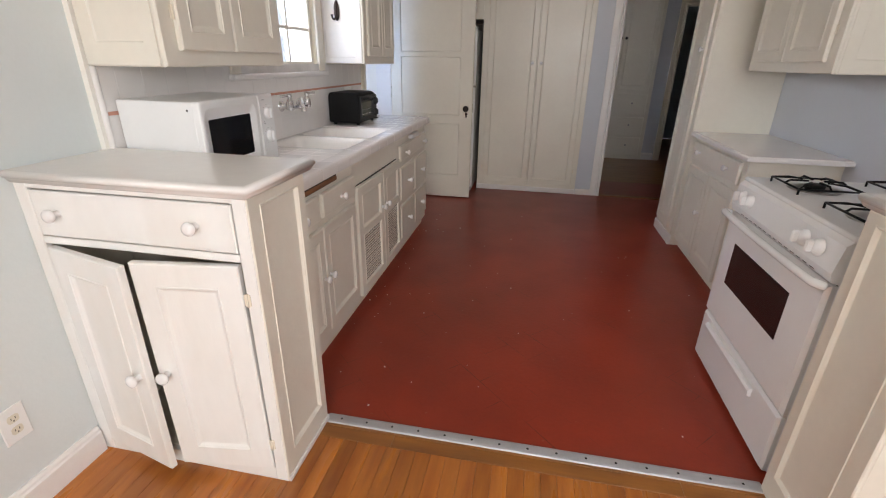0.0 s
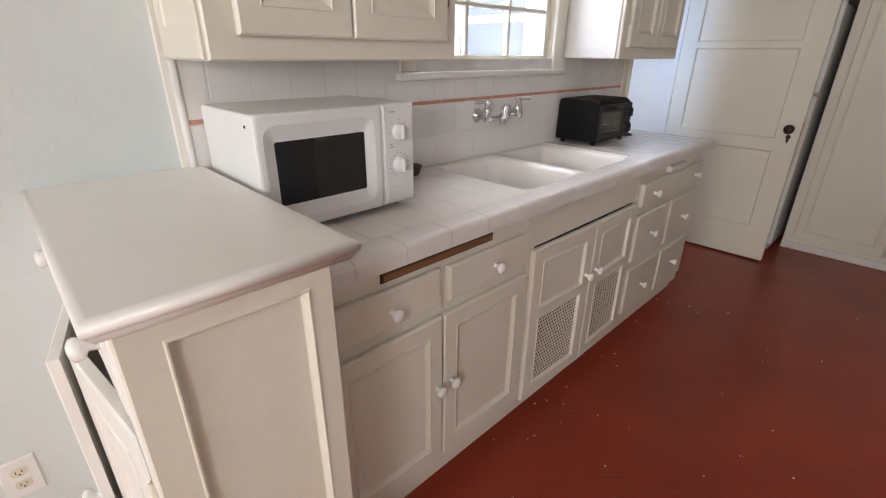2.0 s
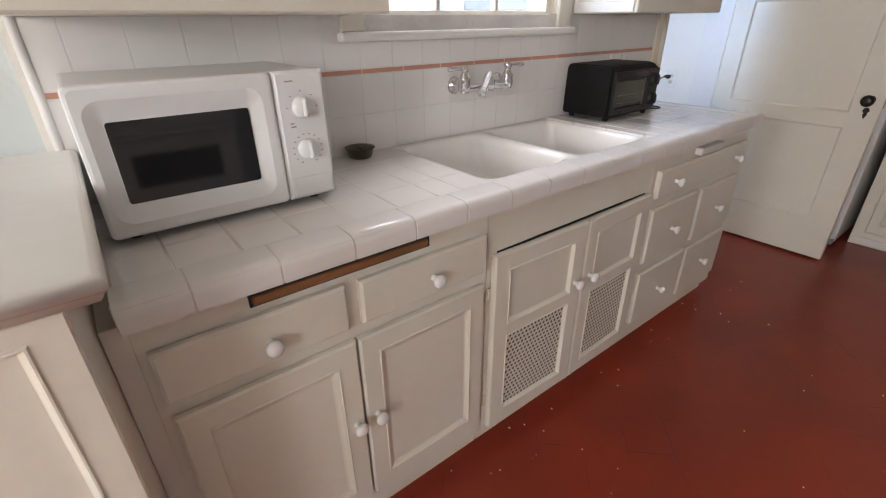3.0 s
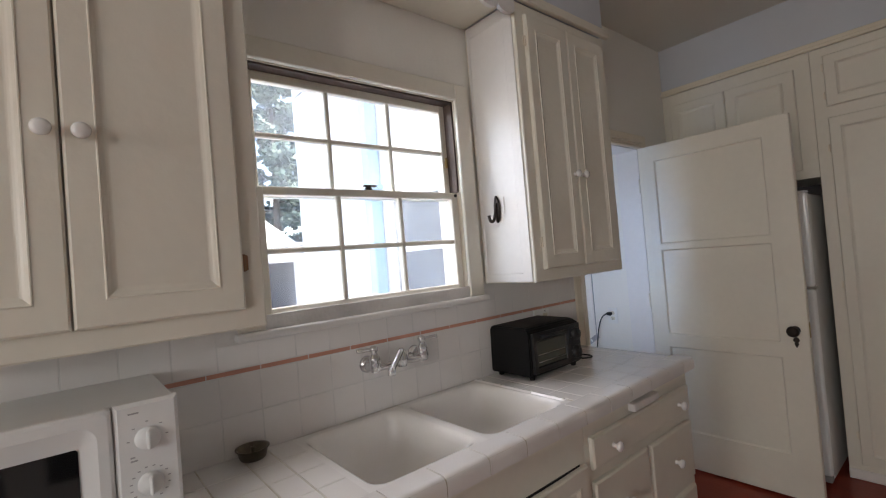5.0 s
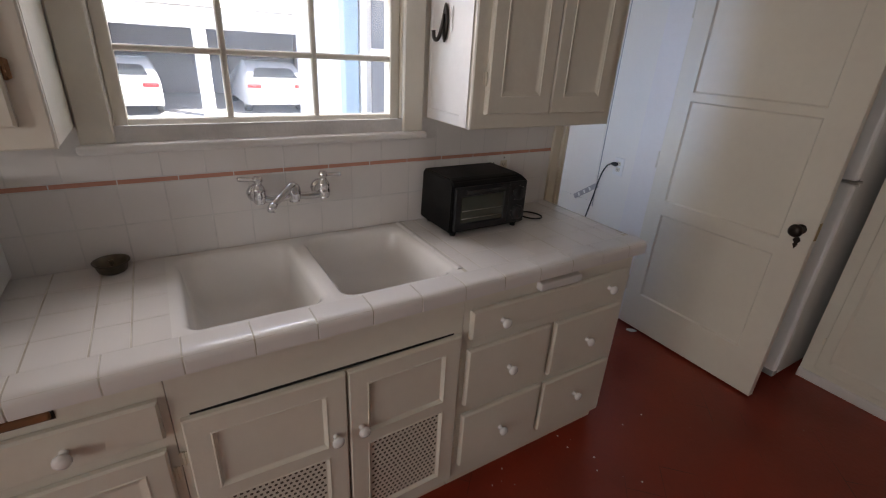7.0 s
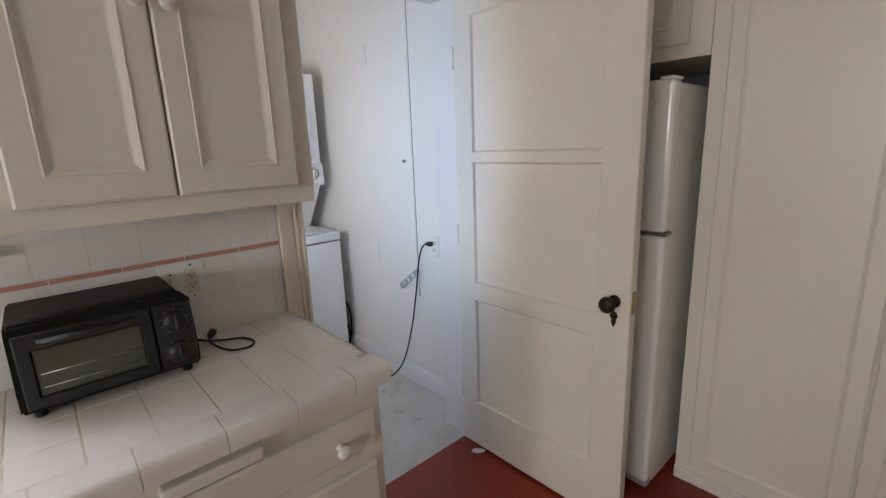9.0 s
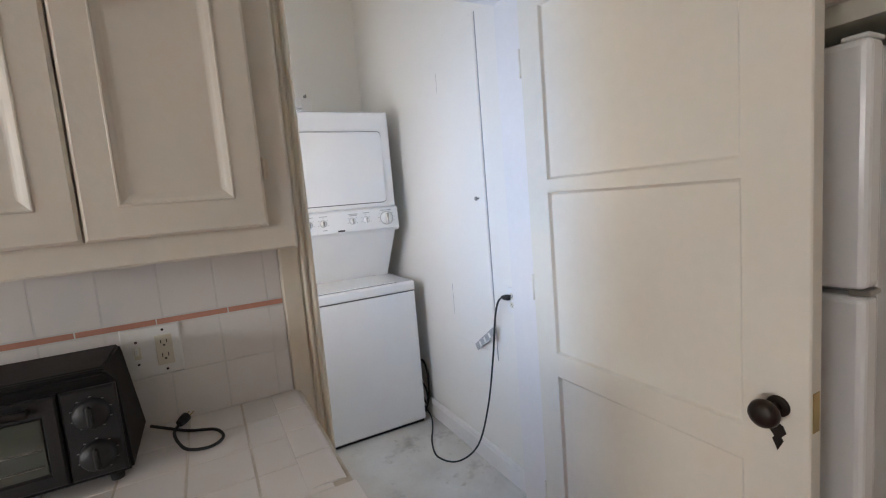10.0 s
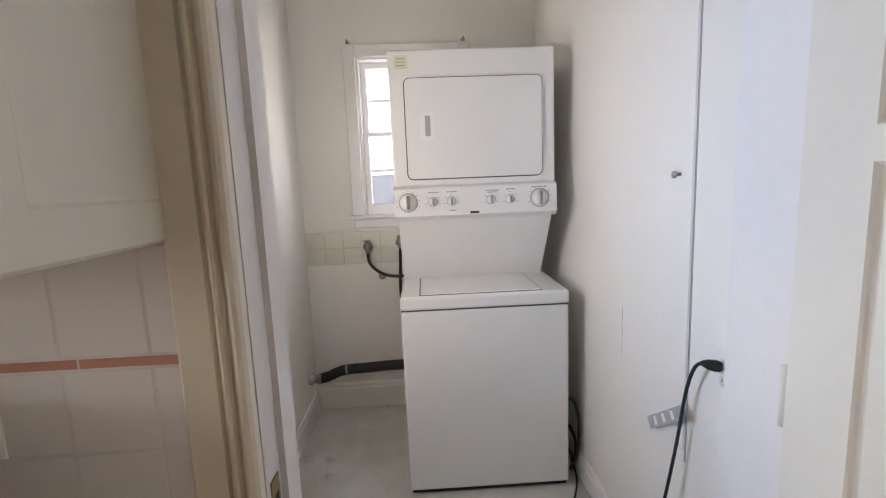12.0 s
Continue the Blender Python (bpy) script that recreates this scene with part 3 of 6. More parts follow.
bx(bm, -1.552, -1.402, 4.193, 4.953, 2.046, 2.064)
bx(bm, -1.50, -1.46, 4.193, 4.203, 0, 2.046)
solo("door_frame_laundry", bm, WHITE, "white painted laundry door lining", "door frame", "structure")
strike = thing("strike_plate", (-1.43, 4.193, 0.90), "old brass strike plate in the door lining", "strike plate")
part("plate", box(-1.445, -1.415, 4.193, 4.196, 0.86, 0.95), BRASS, strike)
part("slot", box(-1.437, -1.425, 4.1955, 4.197, 0.89, 0.925), DARK, strike)
casing("casing_hall_door", "-y", YN, 0.79, 1.585, 2.05, 0.10, WHITE, "white casing round the hall doorway")
bm = bm_new()
bx(bm, 0.776, 0.792, YN, YN + .12, 0, 2.059)
bx(bm, 1.583, 1.599, YN, YN + .12, 0, 2.059)
bx(bm, 0.792, 1.583, YN, YN + .12, 2.043, 2.059)
solo("door_frame_hall", bm, WHITE, "white painted hall door lining", "door frame", "structure")
solo("threshold_hall", box(0.79, 1.585, YN - .02, YN + .062, -.004, 0.006, .003), WOOD_X, "brown wooden hall threshold", "threshold", "structure")
casing("casing_far_door", "-y", 7.70, 1.92, 2.73, 2.06, 0.09, TRIM, "cream casing round a dark doorway")

# metal strip between oak and red floor
strip_thing = thing("threshold_strip", (0.1, 1.662, 0), "ribbed aluminium threshold strip with screws across the opening", "threshold", kind="structure")
bm = bm_new()
prism(bm, [(1.638, 0.0), (1.642, .004), (1.652, .0062), (1.674, .0062), (1.684, .004), (1.688, 0.0)], basis((-.68, 0, 0), (0, 1, 0), (0, 0, 1), (1, 0, 0)), 1.59)
part("strip", bm, ALUMINIUM, strip_thing)
for i in range(15):
    part("screw", lathe(bm_new(), [(0.0045, 0), (0.0045, .0012), (0, .0018)], Matrix.Translation((-.62 + i * .105, 1.661, .0061)), 10), BLACK_METAL, strip_thing)

# ---------------------------------------------------------------- kitchen window
win = thing("window_1", (-1.44, 2.907, 1.24), "white double-hung twelve-pane kitchen window above the sink", "window", kind="structure")
bm = bm_new()
MX = facing("+x", XW)
slab(bm, MX, 2.393, 2.473, 1.262, 2.185, 0, .018)
slab(bm, MX, 3.341, 3.421, 1.262, 2.185, 0, .018)
slab(bm, MX, 2.473, 3.341, 2.115, 2.185, 0, .018)
part("window_casing", bm, CREAM, win)
bm = bm_new()
bx(bm, -1.55, -1.402, 2.456, 2.474, 1.25, 2.129)
bx(bm, -1.55, -1.402, 3.340, 3.359, 1.25, 2.129)
bx(bm, -1.55, -1.402, 2.474, 3.340, 2.112, 2.129)
part("window_frame", bm, TRIM, win)
bm = bm_new()
bx(bm, -1.55, -1.362, 2.383, 3.432, 1.236, 1.262, 0.008, 2)
part("window_sill", bm, WHITE, win)


def sash(x0, x1, y0, y1, z0, z1, bottom, top, side, cols, rows, root, mat_=CREAM):
    s = part("sash", bm_sash(x0, x1, y0, y1, z0, z1, bottom, top, side, cols, rows), mat_, root)
    gy0, gy1, gz0, gz1 = y0 + side, y1 - side, z0 + bottom, z1 - top
    for i in range(cols):
        for j in range(rows):
            a, b = gy0 + (gy1 - gy0) * i / cols, gy0 + (gy1 - gy0) * (i + 1) / cols
            c, d = gz0 + (gz1 - gz0) * j / rows, gz0 + (gz1 - gz0) * (j + 1) / rows
            p = part("pane", box((x0 + x1) / 2 - .0015, (x0 + x1) / 2 + .0015, a + .004, b - .004, c + .004, d - .004), GLASS, s)
            p.visible_shadow = False
    return s


def bm_sash(x0, x1, y0, y1, z0, z1, bottom, top, side, cols, rows):
    bm = bm_new()
    e = .003
    bx(bm, x0, x1, y0, y0 + side, z0, z1, e)
    bx(bm, x0, x1, y1 - side, y1, z0, z1, e)
    bx(bm, x0 + .001, x1 - .001, y0 + side - e, y1 - side + e, z0, z0 + bottom, e)
    bx(bm, x0 + .001, x1 - .001, y0 + side - e, y1 - side + e, z1 - top, z1, e)
    gy0, gy1, gz0, gz1 = y0 + side, y1 - side, z0 + bottom, z1 - top
    m = .009
    for i in range(1, cols):
        y = gy0 + (gy1 - gy0) * i / cols
        bx(bm, x0 + .004, x1 - .004, y - m, y + m, gz0 - e, gz1 + e, .004)
    for j in range(1, rows):
        z = gz0 + (gz1 - gz0) * j / rows
        bx(bm, x0 + .005, x1 - .005, gy0 - e, gy1 + e, z - m, z + m, .004)
    return bm


sash(-1.455, -1.42, 2.475, 3.339, 1.2625, 1.715, .058, .028, .034, 3, 2, win)
sash(-1.495, -1.46, 2.475, 3.339, 1.685, 2.111, .030, .036, .034, 3, 2, win)
TRACK = mat("bare_dark_sash_track", (0.085, 0.05, 0.034), 0.6, var=0.25, scale=9, fine=50, bump=0.3, stretch=(1, 1, 0.3))
part("sash_track", box(-1.4585, -1.408, 3.331, 3.3405, 1.716, 2.104), TRACK, win, "bare dark wooden sash track")
part("sash_track", box(-1.4585, -1.408, 2.4755, 3.3405, 2.1045, 2.1125), TRACK, win, "bare dark wooden sash track")
lock = part("sash_lock", lathe(bm_new(), [(.016, 0), (.016, .006), (.010, .012), (.010, .018), (0, .02)], Matrix.Translation((-1.437, 2.905, 1.7155)), 14), BRONZE, win)
part("lock_lever", box(-1.444, -1.43, 2.885, 2.94, 1.728, 1.736, .002), BRONZE, lock)
part("lift", box(-1.4205, -1.415, 2.875, 2.925, 1.283, 1.296, .002), TRIM, win)
part("catch", box(-1.462, -1.452, 3.318, 3.330, 1.83, 1.875, .002), BRASS, win)
part("bolt", lathe(bm_new(), [(.007, 0), (.007, .005), (0, .006)], at_axis((-1.4202, 3.325, 1.702), (1, 0, 0)), 10), DARK, win)
# exterior stop and sill
part("outer_sill", box(-1.62, -1.551, 2.40, 3.41, 1.19, 1.235, .005), STUCCO, win)

# ---------------------------------------------------------------- wall cupboards
def frame_face(parent, M, u0, u1, v0, v1, w, holes, material=CREAM, name="face_frame"):
    """The front frame of a built-in cupboard; the doors lie on it."""
    return part(name, slab(bm_new(), M, u0, u1, v0, v1, 0, w, ease=.002), material, parent)


def cupboard_door(parent, M, u0, u1, v0, v1, w0, panels, material=CREAM, th=.018, name="door", depth=.007, rim=.005, slope=.016):
    w0 += .002
    return part(name, slab(bm_new(), M, u0, u1, v0, v1, w0, w0 + th, panels, depth, slope, .005, rim), material, parent)


def drawer(parent, M, u0, u1, v0, v1, w0, knobs, material=CREAM, th=.018):
    w0 += .002
    d = part("drawer", slab(bm_new(), M, u0, u1, v0, v1, w0, w0 + th, ease=.006), material, parent)
    for u, v in knobs:
        knob(d, M @ Vector((u, v, w0 + th)), M.to_3x3() @ Vector((0, 0, 1)))
    return d


def wall_cabinet(name, y0, y1, z0, z1, split, dy0, dy1, knobz, label):
    c = thing(name, (-1.25, (y0 + y1) / 2, z0), label, "wall cabinet")
    part("body", box(-1.398, -1.123, y0, y1, z0, z1, .004), CREAM, c)
    M = facing("+x", -1.123)
    part("face_frame", slab(bm_new(), M, y0 + .001, y1 - .001, z0 + .001, z1, .0005, .014, ease=.004), CREAM, c)
    for a, b, ku, hu in ((dy0, split - .002, split - .028, dy0 - .004), (split + .002, dy1, split + .032, dy1 + .004)):
        d = cupboard_door(c, M, a, b, z0 + .05, z1 - .05, .0142, [(a + .052, b - .052, z0 + .105, z1 - .105)], CREAM, slope=.017, rim=.005)
        knob(d, (-1.091, ku, knobz), (1, 0, 0), .016)
        for hz in (z0 + .16, z1 - .16):
            hinge(c, (-1.103, hu, hz), "+x", RUSTY if y0 < 2 and hu > 2 else TRIM)
    return c


right_cab = wall_cabinet("wall_cabinet", 3.443, 4.108, 1.308, 2.449, 3.768, 3.492, 4.055, 1.755, "cream painted two-door wall cabinet beside the sink window")
left_cab = wall_cabinet("wall_cabinet", 1.675, 2.390, 1.305, 2.449, 2.017, 1.737, 2.338, 1.745, "cream painted two-door wall cabinet above the microwave")
# framed end panels
bm = bm_new()
slab(bm, facing("-y", 3.443), -1.385, -1.125, 1.312, 2.445, 0.0005, .004, [(-1.375, -1.17, 1.345, 2.40)], .003, .004, .001)
part("end_panel", bm, WHITE, right_cab)
bm = bm_new()
slab(bm, facing("-y", 1.675), -1.395, -1.125, 1.309, 2.445, 0.0005, .006, [(-1.345, -1.17, 1.375, 2.37)], .005, .005, .001)
part("end_panel", bm, CREAM, left_cab)
bm = bm_new()
slab(bm, facing("+y", 4.108), 1.125, 1.398, 1.312, 2.445, 0.0005, .003, [(1.19, 1.385, 1.36, 2.36)], .002, .004, .001)
part("end_panel", bm, CREAM, right_cab)
hook = thing("coat_hook", (-1.29, 3.437, 1.61), "dark bronze hook screwed to the white cabinet side", "hook")
bm = bm_new()
lathe(bm, [(.0001, 0), (.016, .001), (.018, .004), (.012, .008), (0, .009)], at_axis((-1.283, 3.4395, 1.625), (0, -1, 0)) @ Matrix.Diagonal((1.05, 3.3, 1, 1)), 20)
part("plate", bm, BRONZE, hook)
part("hook_arm", tube(bm_new(), smooth_path([(-1.283, 3.432, 1.650), (-1.284, 3.424, 1.61), (-1.287, 3.416, 1.580), (-1.294, 3.409, 1.573), (-1.301, 3.406, 1.584), (-1.304, 3.406, 1.600)]), [.006] * 12 + [.0065] * 18 + [.008], 10), BRONZE, hook)
part("bare_mark", box(-1.250, -1.243, 3.4375, 3.439, 1.60, 1.675), WHITE, hook)

# ---------------------------------------------------------------- base cupboards and worktop
FX = -0.858
MF = facing("+x", FX)


def base_unit(y0, y1, label, group="sink wall units", hollow=False):
    c = thing("base_cabinet", (-1.1, (y0 + y1) / 2, 0), label, "base cabinet", group)
    if hollow:
        part("body", box(-1.395, FX - .019, y0 + .0005, y1 - .0005, .06, .66), CREAM, c)
        part("front_panel", box(FX - .0185, FX, y0 + .0005, y1 - .0005, .06, .860), CREAM, c)
        for a in (y0 + .0005, y1 - .012):
            part("side_panel", box(-1.395, FX - .019, a, a + .0115, .6605, .860), CREAM, c)
    else:
        part("body", box(-1.395, FX, y0 + .0005, y1 - .0005, .06, .860), CREAM, c)
    part("toe_kick", box(-1.395, -.885, y0 + .002, y1 - .002, 0, .0605), TRIM, c)
    return c


u = base_unit(1.70, 2.492, "cream base cabinet with two drawers, two doors and bread board")
part("filler_strip", box(-1.395, FX - .001, 1.6655, 1.7000, 0, .8600), CREAM, u)
drawer(u, MF, 1.715, 2.074, .688, .800, .0005, [(1.906, .738)])
drawer(u, MF, 2.106, 2.476, .688, .797, .0005, [(2.300, .738)])
for a, b, ku in ((1.718, 2.083, 2.060), (2.089, 2.470, 2.118)):
    d = cupboard_door(u, MF, a, b, .128, .652, .0005, [(a + .048, b - .048, .180, .602)], CREAM)
    knob(d, (FX + .0185, ku, .412), (1, 0, 0))
for hz in (.22, .56):
    hinge(u, (FX + .002, 2.478, hz), "+x")
slot = part("board_slot", box(FX, FX + .001, 1.888, 2.303, .814, .842), DARK, u)
part("bread_board", box(FX - .01, FX + .008, 1.893, 2.297, .817, .837, .006, 3), BREADBOARD, slot, "bare brown wooden bread board edge")

u = base_unit(2.493, 3.302, "cream sink cabinet with two slightly open vented doors", hollow=True)


def vent_door(u0, u1, open_deg, hinge_u, ku):
    """A door with a panel above and a pierced grille below, standing a little open."""
    p = [(u0 + .055, u1 - .055, .478, .668), (u0 + .055, u1 - .055, .135, .440)]
    bm = bm_new()
    slab(bm, MF, u0, u1, .085, .722, .002, .020, p, .009, .008, .004, .005)
    d = part("door", bm, CREAM, u)
    a, b, c, e = u0 + .066, u1 - .066, .146, .429
    # Flat dark hexagons paint the shade seen through the grille's holes.
    g = bm_new()
    pitch = .0155
    k, rows = int((b - a) / pitch), int((e - c) / pitch)
    for i in range(k):
        for j in range(rows):
            y, z = a + (b - a) * (i + .5 + .5 * (j % 2)) / (k + .5), c + (e - c) * (j + .5) / rows
            r = .0050
            M = MF @ Matrix.Translation((y, z, .0117))
            vs = [g.verts.new(M @ Vector((r * math.cos(q * math.pi / 3), r * math.sin(q * math.pi / 3), 0))) for q in range(6)]
            g.faces.new(vs)
    gr = part("grille", slab(bm_new(), MF, a, b, c, e, .0095, .0115, ease=.001), CREAM, d)
    part("perforation", g, HOLE, gr, "rows of small dark holes", "stuff")
    kn = knob(d, (FX + .0205, ku, .515), (1, 0, 0))
    piv = Matrix.Translation(Vector((FX, hinge_u, 0)) - ORIGIN[u])
    d.matrix_basis = piv @ Matrix.Rotation(radians(open_deg), 4, "Z") @ piv.inverted()
    return d


vent_door(2.510, 2.905, -1.5, 2.510, 2.868)
vent_door(2.911, 3.290, 1.5, 3.290, 2.945)
# Dark strip painting the shade in the gap over the ajar doors.
part("shadow_gap", box(FX, FX + .001, 2.53, 3.27, .7185, .7265), DARK, u)
for hu in (2.500, 3.297):
    for hz in (.20, .60):
        hinge(u, (FX + .002, hu, hz), "+x")

u = base_unit(3.303, 4.100, "cream cabinet with five drawers and a pull-out board")
drawer(u, MF, 3.326, 4.076, .690, .797, .0005, [(3.448, .738), (3.968, .737)])
drawer(u, MF, 3.324, 3.690, .418, .648, .0005, [(3.505, .527)])
drawer(u, MF, 3.714, 4.076, .405, .643, .0005, [(3.900, .520)])
drawer(u, MF, 3.324, 3.687, .130, .372, .0005, [(3.500, .246)])
drawer(u, MF, 3.706, 4.076, .125, .367, .0005, [(3.892, .250)])
part("pull_out_board", box(FX - .01, FX + .028, 3.60, 3.792, .808, .838, .005, 2), WHITE, u)
part("end_panel", slab(bm_new(), facing("+y", 4.0995), .857, 1.39, .062, .855, 0, .004, [(.93, 1.33, .14, .78)], .003, .006, .001), CREAM, u)

# worktop: bed, glazed tiles, rounded edge tiles
TOP = 0.905
SY0, SY1, SX0, SX1 = 2.535, 3.318, -1.376, -0.913      # sink opening
worktop = thing("worktop", (-1.1, 2.9, .85), "white tiled worktop with rounded edge tiles and stained grout", "worktop")
bm = bm_new()
for b in ((-1.398, -.841, 1.692, SY0, .8605, TOP + .0018), (-1.398, -.841, SY1, 4.118, .8605, TOP + .0018), (SX1, -.841, SY0, SY1, .8605, TOP + .0018), (-1.398, SX0, SY0, SY1, .8605, TOP + .0018)):
    bx(bm, *b)
part("grout_bed", bm, GROUT, worktop)


def tile_mesh(name, sx, sy, th, material, ease=.0018):
    bm = box(-sx / 2, sx / 2, -sy / 2, sy / 2, 0, th)
    top = [e for e in bm.edges if all(v.co.z > th * .9 for v in e.verts)]
    bmesh.ops.bevel(bm, geom=top, offset=ease, segments=1, affect="EDGES")
    me = bpy.data.meshes.new(name)
    bm.to_mesh(me)
    bm.free()
    me.materials.append(material)
    return me


MESHES = {}


def tile(parent, sx, sy, loc, M=None, material=None, name="tile", th=.006):
    """One glazed tile; tiles of the same size share a mesh."""
    material = material or TILE
    key = (round(sx, 3), round(sy, 3), th, material.name)
    if key not in MESHES:
        MESHES[key] = tile_mesh(name, sx, sy, th, material)
    ob = new(name, MESHES[key])
    ob.parent = parent
    ob.matrix_basis = Matrix.Translation(Vector(loc) - ORIGIN[parent]) @ (M or Matrix())
    ORIGIN[ob] = Vector(loc)
    return ob


# ---------------------------------------------------------------- sink and tap
def rounded(x0, x1, y0, y1, r, n=5):
    pts = []
    for cx, cy, a0 in ((x1 - r, y1 - r, 0), (x0 + r, y1 - r, 90), (x0 + r, y0 + r, 180), (x1 - r, y0 + r, 270)):
        for k in range(n + 1):
            a = radians(a0 + 90 * k / n)
            pts.append((cx + r * math.cos(a), cy + r * math.sin(a)))
    return pts


def bowl(bm, x0, x1, y0, y1, z, depth):
    """A basin with rounded corners, sloped walls and a rounded floor edge."""
    rings = []
    for inset, dz, r in ((0, 0, .045), (.003, .0012, .045), (.009, .006, .045), (.014, .014, .045), (.018, .03, .045), (.026, depth - .09, .05), (.034, depth - .06, .055), (.048, depth - .036, .06), (.068, depth - .018, .065), (.095, depth - .007, .065), (.13, depth - .001, .05)):
        rings.append([bm.verts.new((px, py, z - dz)) for px, py in rounded(x0 + inset, x1 - inset, y0 + inset, y1 - inset, r)])
    for a, b in zip(rings, rings[1:]):
        k = len(a)
        for i in range(k):
            bm.faces.new((a[i], a[(i + 1) % k], b[(i + 1) % k], b[i])).smooth = True
    c = bm.verts.new(((x0 + x1) / 2, (y0 + y1) / 2, z - depth - .006))
    for i in range(len(rings[-1])):
        bm.faces.new((rings[-1][i], rings[-1][(i + 1) % len(rings[-1])], c)).smooth = True
    return rings[0]


sink = thing("sink", (-1.15, 2.93, .70), "white porcelain double-bowl sink set below the tiles", "sink")
ZS = TOP + .0032
ZO = TOP + .0030
for nm, (a, b), dp in (("bowl", (SY0 + .010, 2.902), .185), ("bowl", (2.934, SY1 - .008), .165)):
    bm = bm_new()
    x0, x1 = SX0 + .012, SX1 - .004
    rim = bowl(bm, x0, x1, a, b, ZS - .0012, dp)
    # flat rim out to the tiles
    oy0, oy1 = (SY0 - .010, 2.918) if dp > .175 else (2.918, SY1 + .010)
    outer = [bm.verts.new((SX1 + .008, oy1, ZO)), bm.verts.new((SX0 - .010, oy1, ZO)), bm.verts.new((SX0 - .010, oy0, ZO)), bm.verts.new((SX1 + .008, oy0, ZO))]
    q = len(rim) // 4
    for s in range(4):
        seg = rim[s * q:(s + 1) * q]
        for i in range(len(seg) - 1):
            bm.faces.new((outer[s], seg[i + 1], seg[i])).smooth = True
        nx = rim[((s + 1) * q) % len(rim)]
        bm.faces.new((outer[s], outer[(s + 1) % 4], nx, seg[-1])).smooth = True
    bmesh.ops.recalc_face_normals(bm, faces=bm.faces)
    bb = part(nm, bm, SINK, sink)
    cy = (a + b) / 2
    part("drain", lathe(bm_new(), [(0, .004), (.018, .003), (.03, .004), (.042, .006), (.044, .001), (.044, -.004)], Matrix.Translation((-1.15, cy, ZS - dp - .010)), 20), STEEL, bb)

tap = thing("tap", (-1.36, 2.92, 1.09), "chrome wall-mounted two-handle kitchen tap with swivel spout", "tap")
TZ = 1.088
bm = bm_new()
tube(bm, smooth_path([(-1.338, 2.815, TZ - .010), (-1.330, 2.86, TZ - .012), (-1.325, 2.92, TZ - .006), (-1.330, 2.98, TZ - .012), (-1.338, 3.022, TZ - .010)]), .0125, 12)
lathe(bm, [(0, -.026), (.016, -.025), (.021, -.014), (.022, .008), (.020, .024), (.014, .032), (.008, .036), (0, .037)], Matrix.Translation((-1.325, 2.92, TZ)), 20)
part("body", bm, CHROME, tap)
for y, dirn in ((2.815, (-.35, -.85, .0)), (3.022, (.45, .95, .05))):
    bm = bm_new()
    lathe(bm, [(.0, 0), (.030, 0), (.030, .004), (.024, .010), (.017, .016), (.0155, .06)], at_axis((-1.3925, y, TZ - .004), (1, 0, 0)), 20)
    lathe(bm, [(0, -.026), (.014, -.025), (.0205, -.016), (.0215, .0), (.019, .014), (.021, .018), (.019, .026), (.012, .036), (.0105, .044), (.0145, .048), (.0150, .058), (.010, .064), (0, .066)], Matrix.Translation((-1.336, y, TZ)), 20)
    h = part("handle", bm, CHROME, tap)
    d = Vector(dirn).normalized()
    p = Vector((-1.336, y, TZ + .054))
    part("lever", tube(bm_new(), [p, p + d * .018, p + d * .036, p + d * .054, p + d * .060], [.0065, .0058, .0070, .0082, .0060], 12), CHROME, h)
part("spout", tube(bm_new(), smooth_path([(-1.325, 2.926, TZ + .012), (-1.322, 2.920, TZ + .028), (-1.312, 2.908, TZ + .030), (-1.292, 2.876, TZ + .008), (-1.270, 2.842, TZ - .012)]), .0112, 12), CHROME, tap)
part("aerator", tube(bm_new(), [(-1.273, 2.846, TZ - .008), (-1.267, 2.837, TZ - .020), (-1.266, 2.835, TZ - .032)], [.0120, .0140, .0132], 16), CHROME, tap)

strainer = thing("sink_strainer", (-1.345, 2.398, TOP + .003), "small round dull metal sink strainer on the worktop", "sink strainer")
C = Matrix.Translation((-1.345, 2.398, TOP + .0035))
part("cup", lathe(bm_new(), [(0, .003), (.030, .003), (.033, 0), (.036, .004), (.042, .028), (.047, .030), (.047, .032), (.040, .030), (.034, .007), (.0, .006)], C, 24), TARNISHED, strainer)
part("post", lathe(bm_new(), [(.004, .006), (.004, .026), (.007, .028), (.007, .032), (0, .034)], C, 10), TARNISHED, strainer)

# ---------------------------------------------------------------- microwave
mw = thing("microwave", (-1.23, 1.955, TOP), "white microwave oven with dark door window and two dials", "microwave")
MM = facing("+x", -1.06)
my0, my1, mz0, mz1 = 1.722, 2.178, .922, 1.200
part("body", box(-1.385, -1.085, my0 + .003, my1 - .003, mz0, mz1 - .002, .006, 2), PLASTIC, mw)
yd = 2.066
bm = bm_new()
# door moulding: rounded loops from the back edge to the sunk window frame
e0, e1, e2, e3 = my0, yd - .001, mz0 + .002, mz1
loops = []
for i0, i1, i2, r, w in ((0, 0, 0, .012, -.0245), (0, 0, 0, .012, -.006), (.002, .002, .002, .012, -.002), (.007, .007, .007, .012, 0), (.018, .024, .026, .030, 0), (.020, .026, .028, .029, -.001), (.0445, .0515, .0605, .006, -.010)):
    loops.append([bm.verts.new(MM @ Vector((py, pz, w))) for py, pz in rounded(e0 + i0, e1 - i1, e2 + i2, e3 - i2, r)])
for a, b in zip(loops, loops[1:]):
    for i in range(len(a)):
        bm.faces.new((a[i], a[(i + 1) % len(a)], b[(i + 1) % len(a)], b[i])).smooth = True
